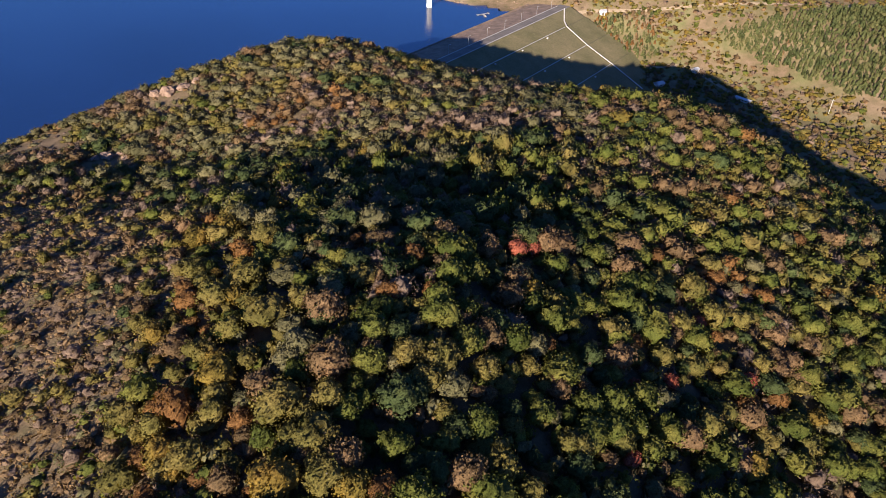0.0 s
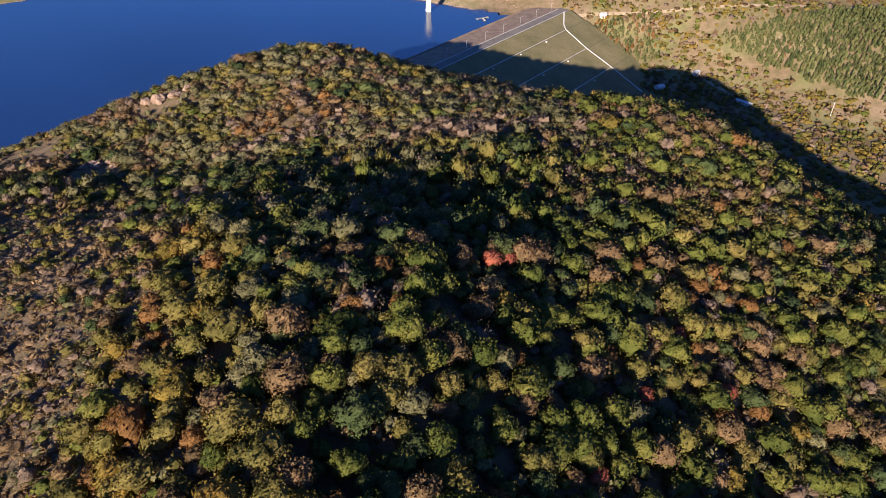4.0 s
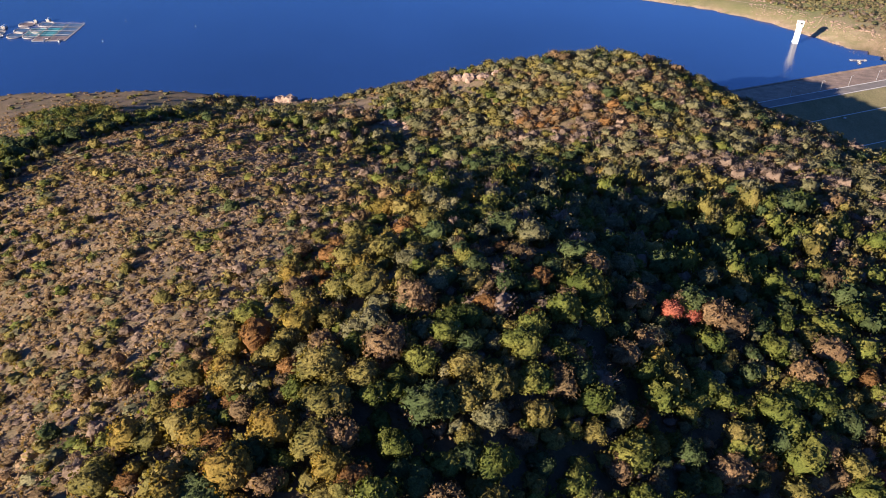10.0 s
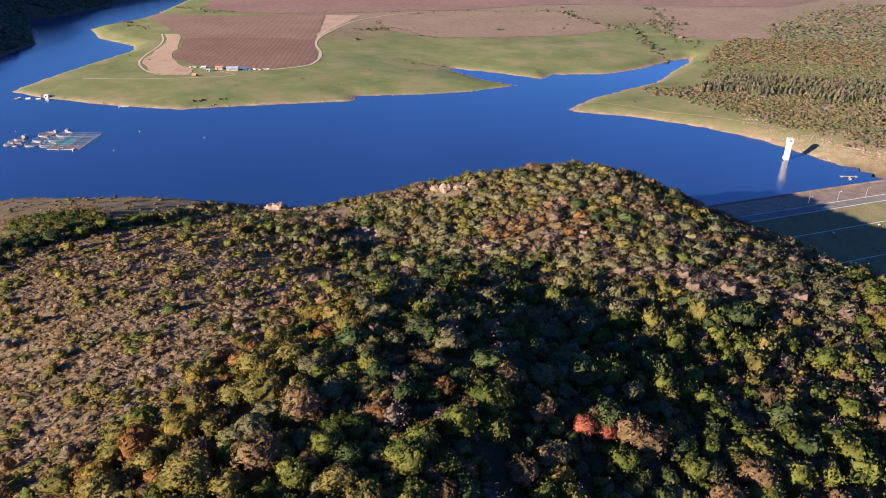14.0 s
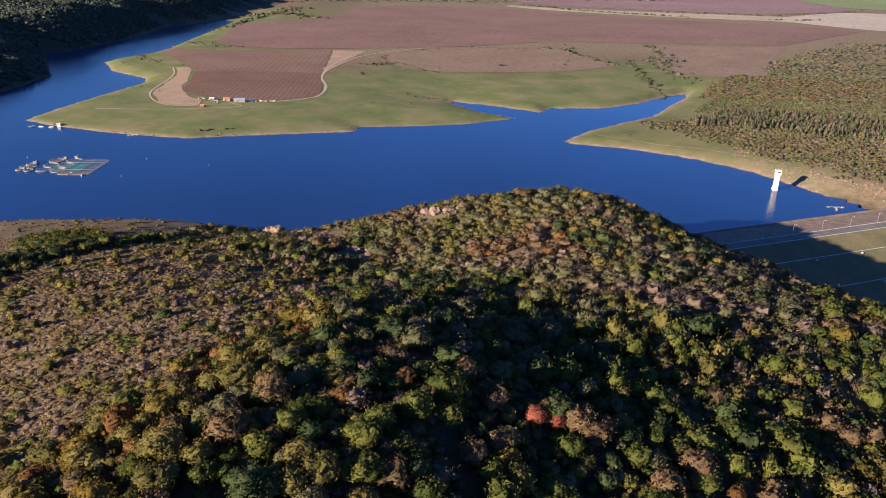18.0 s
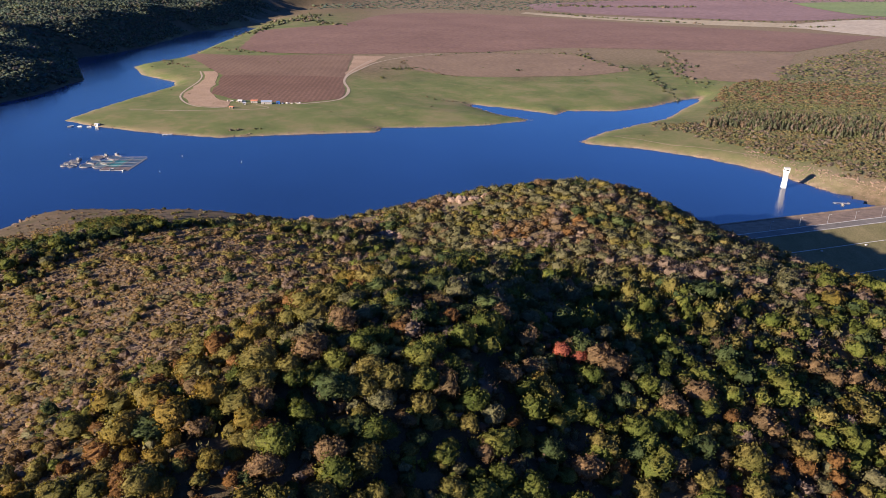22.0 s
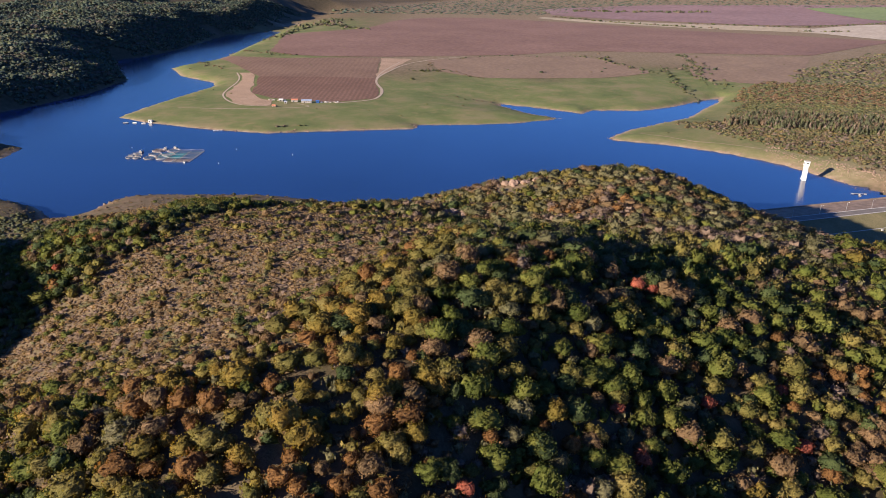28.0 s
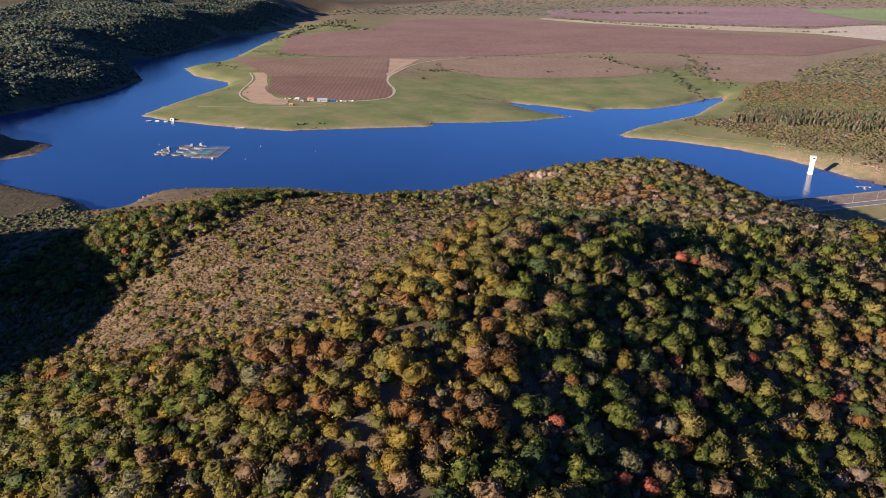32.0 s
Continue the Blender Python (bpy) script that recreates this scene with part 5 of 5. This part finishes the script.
bm = bmesh.new()
box(bm, 0, 0, 9.0, 5.35, 1.2, 0.5, 0, 0.05)
part("bracket", bm, CONCRETE, tower)

# ---- the fish farm ----
FLOAT = surface("weathered_float", (0.22, 0.20, 0.18), (0.36, 0.33, 0.30), 0.4, 3, 0.7, 0.2)
NETS = [surface("teal_net", (0.02, 0.14, 0.16), (0.03, 0.20, 0.22), 0.4, 3, 0.6, 0.2), surface("dark_net", (0.03, 0.07, 0.13), (0.05, 0.10, 0.17), 0.4, 3, 0.6, 0.2),
        surface("brown_net", (0.11, 0.08, 0.08), (0.16, 0.12, 0.11), 0.4, 3, 0.7, 0.2)]
FA = math.atan2(-36, 25)
fa, fb = Vector((math.cos(FA), math.sin(FA), 0)), Vector((math.sin(FA), -math.cos(FA), 0))
corner = Vector((-500, 358, WATER))


def square_cage(middle, w, h, net):
    """A floating cage: four walkways, a rail and a sagging net."""
    top = tagged(new("fish_cage"), "square floating fish cage with wooden walkways and net", "fish cage", "square cages of the fish farm")
    top.location, top.rotation_euler = middle, (0, 0, FA)
    for x, y, sx, sy in ((0, h / 2, w, 0.9), (0, -h / 2, w, 0.9), (w / 2, 0, 0.9, h - 1.0), (-w / 2, 0, 0.9, h - 1.0)):
        bm = bmesh.new()
        box(bm, x, y, 0.12, sx, sy, 0.3, 0, 0.05)
        part("walkway", bm, FLOAT, top)
    bm = bmesh.new()
    for x, y in ((-w / 2, -h / 2), (w / 2, -h / 2), (w / 2, h / 2), (-w / 2, h / 2)):
        rod(bm, (x, y, 0.5), (x, y, 1.5), 0.07)
    for a, b in (((-1, -1), (1, -1)), ((1, -1), (1, 1)), ((1, 1), (-1, 1)), ((-1, 1), (-1, -1))):
        rod(bm, (a[0] * w / 2, a[1] * h / 2, 1.45), (b[0] * w / 2, b[1] * h / 2, 1.45), 0.06, 4)
    part("handrail", bm, FLOAT, top)
    bm = bmesh.new()
    bmesh.ops.create_grid(bm, x_segments=6, y_segments=6, size=0.5, matrix=Matrix.Diagonal((w - 1.0, h - 1.0, 1, 1)))
    for v in bm.verts:
        v.co.z = 0.32 - 0.18 * math.cos(v.co.x / w * 3) * math.cos(v.co.y / h * 3)
    part("net", bm, NETS[net], top)
    return top


for i in range(4):
    for j in range(3):
        if j == 2 and i in (0, 3):
            continue
        square_cage(corner + fa * (5.6 + 10.9 * i) + fb * (6.3 + 12.2 * j), 10.7, 12.0, (0 if j > 0 and i in (1, 2) else (2 if i == 3 else 1)))


def round_pen(x, y, r, net):
    top = tagged(new("fish_pen"), "round floating fish pen with pale collar and net", "fish pen", "round pens of the fish farm")
    top.location = (x, y, WATER)
    bm = bmesh.new()
    ring(bm, 0, 0, 0.25, r, 0.28)
    part("collar", bm, FLOAT, top)
    bm = bmesh.new()
    ring(bm, 0, 0, 1.25, r - 0.2, 0.09, 28, 5)
    for k in range(14):
        a = 6.2832 * k / 14
        rod(bm, ((r - 0.1) * math.cos(a), (r - 0.1) * math.sin(a), 0.3), ((r - 0.2) * math.cos(a), (r - 0.2) * math.sin(a), 1.3), 0.07, 5)
    part("handrail", bm, FLOAT, top)
    bm = bmesh.new()
    bmesh.ops.create_circle(bm, cap_ends=True, segments=28, radius=r - 0.4, matrix=Matrix.Translation((0, 0, 0.2)))
    part("net", bm, NETS[net], top)
    return top


for k, (x, y) in enumerate([(-536, 331), (-525, 320), (-517, 309), (-506, 315), (-514, 327), (-524, 340)]):
    round_pen(x, y, 5.9, (2, 1, 1, 1, 1, 1)[k])
for x, y in [(-541, 311), (-538, 304), (-533, 298), (-526, 301), (-533, 307)]:
    round_pen(x, y, 3.5, 1)
ROOF_GREY = surface("sheet_roof", (0.36, 0.38, 0.40), (0.52, 0.54, 0.56), 0.3, 3, 0.5, 0.1, 0.3)
ROOF_RED = surface("red_roof_tiles", (0.36, 0.13, 0.08), (0.48, 0.20, 0.12), 0.3, 3, 0.8, 0.2)
BLUE_SHEET = surface("blue_tarpaulin", (0.02, 0.08, 0.26), (0.04, 0.13, 0.36), 0.3, 2, 0.6, 0.1)


def hut(name, label, category, x, y, z, sx, sy, h, turn, wall, roof, pitch=0.25, group=""):
    """A small building: walls, pitched roof, door and windows."""
    top = tagged(new(name), label, category, group)
    top.location, top.rotation_euler = (x, y, z), (0, 0, turn)
    bm = bmesh.new()
    box(bm, 0, 0, h / 2 - 0.4, sx, sy, h + 0.8, 0, 0.04)
    part("walls", bm, wall, top)
    bm = bmesh.new()
    rise, o = pitch * sy, 0.35
    a = [bm.verts.new((sgn * (sx / 2 + o), q[0], q[1])) for sgn in (-1, 1) for q in ((-sy / 2 - o, h - 0.08), (0, h + rise), (sy / 2 + o, h - 0.08), (sy / 2 + o, h + 0.1), (0, h + rise + 0.2), (-sy / 2 - o, h + 0.1))]
    for k in range(6):
        bm.faces.new((a[k], a[(k + 1) % 6], a[6 + (k + 1) % 6], a[6 + k]))
    bm.faces.new((a[0], a[5], a[4], a[1]))
    bm.faces.new((a[1], a[4], a[3], a[2]))
    bm.faces.new((a[6], a[7], a[10], a[11]))
    bm.faces.new((a[7], a[8], a[9], a[10]))
    part("roof", bm, roof, top)
    bm = bmesh.new()
    box(bm, -sx * 0.2, -sy / 2, 1.0, 1.0, 0.12, 2.0, 0, 0.02)
    part("door", bm, DARK_GLASS, top)
    for k in range(max(1, int(sx / 5))):
        bm = bmesh.new()
        box(bm, sx * 0.12 + 2.6 * k - 0.1 * sx, -sy / 2, 1.6, 1.1, 0.12, 0.9, 0, 0.02)
        part("window", bm, DARK_GLASS, top)
    return top


hut("raft_hut", "white hut on a raft among the fish pens", "hut", -543, 317, WATER + 0.4, 4.6, 2.4, 1.4, FA, FLOAT, WHITE)
hut("raft_hut", "white hut on a raft among the fish pens", "hut", -531, 347, WATER + 0.4, 4.0, 2.4, 1.3, FA, FLOAT, WHITE)
hut("raft_hut", "small white feed store beside the cages", "hut", -537, 340, WATER + 0.4, 2.6, 2.0, 1.2, FA, FLOAT, WHITE)


def boat(x, y, turn, length, label, mat):
    """An open boat: hull with pointed bow, a thwart and an engine."""
    top = tagged(new("boat"), label, "boat", "small boats")
    top.location, top.rotation_euler = (x, y, WATER), (0, 0, turn)
    bm = bmesh.new()
    L, rows = length / 2, []
    for k in range(7):
        t = k / 6
        w = 0.42 * length / 2.2 * (1 - max(0, t - 0.45) ** 2 * 3.2)
        rows.append([bm.verts.new(q) for q in ((-L + length * t, -w, 0.75 + 0.25 * t), (-L + length * t, -w * 0.6, -0.15), (-L + length * t, w * 0.6, -0.15), (-L + length * t, w, 0.75 + 0.25 * t))])
    for a, b in zip(rows, rows[1:]):
        for j in range(3):
            bm.faces.new((a[j], b[j], b[j + 1], a[j + 1]))
    bm.faces.new(rows[0])
    bm.faces.new(rows[-1][::-1])
    part("hull", bm, mat, top)
    bm = bmesh.new()
    box(bm, 0, 0, 0.6, 0.5, length * 0.36, 0.1, 0, 0.02)
    box(bm, -L * 0.55, 0, 0.6, 0.5, length * 0.36, 0.1, 0, 0.02)
    part("thwart", bm, FLOAT, top)
    bm = bmesh.new()
    box(bm, -L - 0.15, 0, 0.8, 0.4, 0.4, 0.7, 0, 0.08)
    part("engine", bm, DARK_GLASS, top)
    return top


boat(-489, 315, FA, 6.0, "white workboat tied to the fish cages", WHITE)
boat(-478, 319, FA + 0.4, 5.0, "white workboat tied to the fish cages", WHITE)
boat(-684, 388, 0.9, 6.5, "pale boat moored off the grassy headland", WHITE)
boat(-676, 394, 0.5, 5.0, "pale boat moored off the grassy headland", WHITE)
boat(-666, 399, 0.6, 5.0, "pale boat moored off the grassy headland", WHITE)
boat(47, 592, 2.0, 4.2, "dull pale boat moored beside the dam", FLOAT)
pontoon = tagged(new("pontoon"), "narrow pale floating pontoon beside the dam", "pontoon")
pontoon.location, pontoon.rotation_euler = (46, 597, WATER), (0, 0, 0.5)
bm = bmesh.new()
for k in range(8):
    box(bm, -5.6 + 1.6 * k, 0, 0.4, 1.5, 1.5, 0.2, 0, 0.03)
part("deck", bm, FLOAT, pontoon)
for x in (-5, 0, 5):
    bm = bmesh.new()
    box(bm, x, 0, 0.1, 1.6, 1.7, 0.5, 0, 0.1)
    part("float", bm, GREY_METAL, pontoon)


def buoy(x, y):
    top = tagged(new("buoy"), "small white mooring buoy afloat", "buoy", "mooring buoys")
    top.location = (x, y, WATER)
    bm = bmesh.new()
    bmesh.ops.create_icosphere(bm, subdivisions=2, radius=0.4, matrix=Matrix.Translation((0, 0, 0.2)) @ Matrix.Diagonal((1, 1, 0.8, 1)))
    part("float", bm, WHITE, top)
    bm = bmesh.new()
    rod(bm, (0, 0, 0.7), (0, 0, 1.4), 0.06)
    part("pin", bm, GREY_METAL, top)


for x, y in [(-567, 322), (-480, 381), (-450, 336), (-420, 400)]:
    buoy(x, y)
jetty = tagged(new("jetty"), "short floating jetty with white planks at the shore", "jetty")
jetty.location, jetty.rotation_euler = (-568, 427, WATER), (0, 0, 0.95)
bm = bmesh.new()
for k in range(9):
    box(bm, -4.5 + 1.15 * k, 0, 0.55, 1.0, 2.2, 0.15, 0, 0.02)
part("deck", bm, WHITE, jetty)
bm = bmesh.new()
for x in (-4, 0, 4):
    box(bm, x, 0, 0.2, 1.4, 2.4, 0.5, 0, 0.1)
part("floats", bm, GREY_METAL, jetty)
hut("jetty_shed", "small white shed on the headland's shore", "shed", -664, 407, height([-664], [407])[0], 4, 3, 2.3, 0.4, WHITE, ROOF_GREY)

# ---- the farmyard ----


def at(x, y):
    return height([x], [y])[0]


FARM = math.atan2(26, 30)
ROOF_BLUE = surface("blue_grey_sheet_roof", (0.22, 0.27, 0.36), (0.32, 0.37, 0.46), 0.3, 3, 0.5, 0.1, 0.2)
hut("barn", "long farm barn with grey blue sheet roof", "barn", -594, 590, at(-594, 590), 13, 6, 2.8, FARM, FLOAT, ROOF_BLUE)
hut("farm_shed", "farm shed with red tiled roof", "shed", -611, 585, at(-611, 585), 8, 5, 2.6, FARM, FLOAT, ROOF_RED)
hut("farm_shed", "small white farm shed", "shed", -628, 577, at(-628, 577), 5, 3.5, 2.2, FARM, FLOAT, WHITE)
hut("farm_shed", "small white farm shed", "shed", -612, 570, at(-612, 570), 3.5, 3, 2.2, FARM, FLOAT, ROOF_GREY)
hut("farm_shed", "shed covered with blue tarpaulin beside the barn", "shed", -583, 599, at(-583, 599), 4, 4, 2.2, FARM, BLUE_SHEET, BLUE_SHEET)
hut("farm_shed", "low stone shed in the pasture", "shed", -606, 545, at(-606, 545), 5, 3, 1.8, 0.4, RUBBLE, ROOF_RED)
STRAW = surface("weathered_straw", (0.24, 0.20, 0.15), (0.36, 0.31, 0.24), 0.5, 3, 0.95, 0.5)
rr = random.Random(5)
for k in range(34):
    t = rr.random()
    x, y = (-648 + 26 * t, 572 + 10 * t + rr.uniform(-4, 6)) if k < 17 else (-580 + 20 * t, 604 + 14 * t + rr.uniform(-3, 3))
    s = rr.uniform(0.8, 1.9)
    bm = bmesh.new()
    box(bm, 0, 0, s * 0.4, s * 1.5, s, s * 0.9, 0, 0.15)
    for v in bm.verts:
        v.co += Vector((rr.uniform(-0.1, 0.1), rr.uniform(-0.1, 0.1), rr.uniform(-0.05, 0.05)))
    ob = part("yard_heap", bm, (STRAW, WHITE, FLOAT, STRAW)[k % 4])
    ob.location, ob.rotation_euler = (x, y, at(x, y)), (0, 0, rr.uniform(0, 3))
    tagged(ob, "pile of stored farm goods in the yard", "heap", "heaps in the farmyard")

# ---- below the dam ----
hut("valve_house", "small pale valve house below the dam", "hut", 181, 521, at(181, 521), 7, 5, 2.8, 0.5, CONCRETE, ROOF_GREY)
hut("pump_house", "small grey pump house below the dam", "hut", 212, 534, at(212, 534), 5, 4, 2.8, 0.5, CONCRETE, ROOF_GREY)
hut("valley_shed", "long low shed with pale roof by the road", "shed", 236, 490, at(236, 490), 12, 3.5, 2.2, -0.9, CONCRETE, ROOF_GREY)
hut("roadside_hut", "small white hut by the road above the dam", "hut", 150, 608, at(150, 608), 5, 4, 2.8, 0.2, WHITE, ROOF_GREY)
pylon = tagged(new("utility_pole"), "tall pale utility pole in the valley", "pole")
pylon.location = (284, 458, at(284, 458))
bm = bmesh.new()
rod(bm, (0, 0, -0.5), (0, 0, 12), 0.17)
part("pole", bm, CONCRETE, pylon)
bm = bmesh.new()
rod(bm, (-1.2, 0, 11.3), (1.2, 0, 11.3), 0.1)
part("crossarm", bm, GREY_METAL, pylon)

# ---- rocks ----


def boulder(x, y, size, seed, squash=0.7, label="pale weathered limestone outcrop"):
    rng_ = random.Random(seed)
    bm = bmesh.new()
    bmesh.ops.create_icosphere(bm, subdivisions=3, radius=1.0)
    off = Vector((rng_.uniform(0, 50), rng_.uniform(0, 50), rng_.uniform(0, 50)))
    for v in bm.verts:
        d = v.co.normalized()
        k = 1 + 0.45 * noise.noise(d * 1.3 + off) + 0.25 * noise.noise(d * 3.1 + off) + 0.12 * noise.noise(d * 7 + off)
        v.co = d * k
        v.co.z *= squash
    ob = part("boulder", bm, ROCK)
    ob.scale = (size, size * rng_.uniform(0.7, 1.1), size)
    ob.rotation_euler = (rng_.uniform(-0.2, 0.2), rng_.uniform(-0.2, 0.2), rng_.uniform(0, 6))
    ob.location = (x, y, at(x, y) + 0.12 * size)
    return tagged(ob, label, "rock", "rock outcrops")


for k, (x, y, s) in enumerate([(-246, 309, 6.0), (-252, 309, 5.0), (-239, 306, 5.0), (-236, 310, 3.0), (-229, 309, 2.6), (-219, 305, 2.8), (-214, 307, 2.2), (-257, 305, 3.0),
                               (-117, 301, 3.8), (-110, 303, 2.8), (-122, 300, 2.6), (-105, 306, 2.2), (-104, 380, 2.4), (-98, 377, 2.0), (-110, 383, 1.8),
                               (-126, 249, 2.6), (-122, 252, 2.0), (-130, 247, 1.8), (-119, 248, 1.4), (-134, 252, 1.3), (-395, 190, 2.2), (-400, 196, 1.8), (-404, 202, 1.6)]):
    boulder(x, y, s, 40 + k)
for k in range(46):
    t = rr.random()
    x, y = (-50 + 30 * rr.random(), 699 + 9 * rr.random()) if k < 12 else (18 + 60 * t, 636 + 26 * (1 - t) + 10 * rr.random())
    boulder(x, y, rr.uniform(0.5, 1.5), 90 + k, 0.6, "pale broken rock on the stony east bank")
for k in range(16):
    boulder(-606 + 13 * k / 15 + rr.uniform(-0.8, 0.8), 185 + 16 * k / 15 + rr.uniform(-0.8, 0.8), rr.uniform(0.9, 1.5), 150 + k, 0.6, "rock of a low spit in the water")


def stone_mesh(name, places, rng_, mat):
    """Many small broken stones on the ground, one mesh: each a dented, tilted block."""
    n = len(places)
    corner = np.array([(x, y, z) for x in (-1, 1) for y in (-1, 1) for z in (-1, 1)], float)
    faces = np.array(((0, 1, 3, 2), (4, 6, 7, 5), (0, 4, 5, 1), (2, 3, 7, 6), (0, 2, 6, 4), (1, 5, 7, 3)))
    z = height(places[:, 0], places[:, 1])
    size = 0.25 + 0.75 * rng_.rand(n, 1, 1) ** 3
    p = corner[None] * (0.55 + 0.45 * rng_.rand(n, 8, 3)) * size * np.array((1.0, 0.8, 0.55))
    a = rng_.rand(n) * 6.283
    c, s = np.cos(a)[:, None], np.sin(a)[:, None]
    q = np.stack([p[..., 0] * c - p[..., 1] * s + places[:, 0:1], p[..., 0] * s + p[..., 1] * c + places[:, 1:2], p[..., 2] + z[:, None] + 0.15 * size[:, 0]], -1)
    f = (np.arange(n)[:, None, None] * 8 + faces[None]).reshape(-1, 4)
    return mesh_of(name, q.reshape(-1, 3), f, mat, False)


sr = np.random.RandomState(77)
line = np.array(SHORE_EAST, float)
seg = sr.randint(0, len(line) - 1, 2600)
tt = sr.rand(2600)[:, None]
spot = line[seg] * (1 - tt) + line[seg + 1] * tt + sr.normal(size=(2600, 2)) * 3.2
dd = shore_distance(spot[:, 0], spot[:, 1])
spot = spot[(dd > -1) & (dd < 9)]
tagged(new("shore_stones", stone_mesh("shore_stones", spot, sr, ROCK)), "broken pale stones along the grassy shore", "stones", kind="stuff")
t3 = sr.rand(700)
spot = np.stack([-50 + 130 * t3, 694 - 62 * t3 + 9 * sr.normal(size=700)], 1)
spot = spot[shore_distance(spot[:, 0], spot[:, 1]) > 0]
tagged(new("bank_stones", stone_mesh("bank_stones", spot, sr, ROCK)), "scattered pale stones on the east bank by the dam", "stones", kind="stuff")
line = np.array(SHORE_HILL[:20], float)
seg, tt = sr.randint(0, 19, 900), sr.rand(900)[:, None]
spot = line[seg] * (1 - tt) + line[seg + 1] * tt + sr.normal(size=(900, 2)) * 3
dd = shore_distance(spot[:, 0], spot[:, 1])
spot = spot[(dd > -1) & (dd < 7)]
tagged(new("foreshore_stones", stone_mesh("foreshore_stones", spot, sr, ROCK)), "pale stones at the foot of the wooded hill", "stones", kind="stuff")
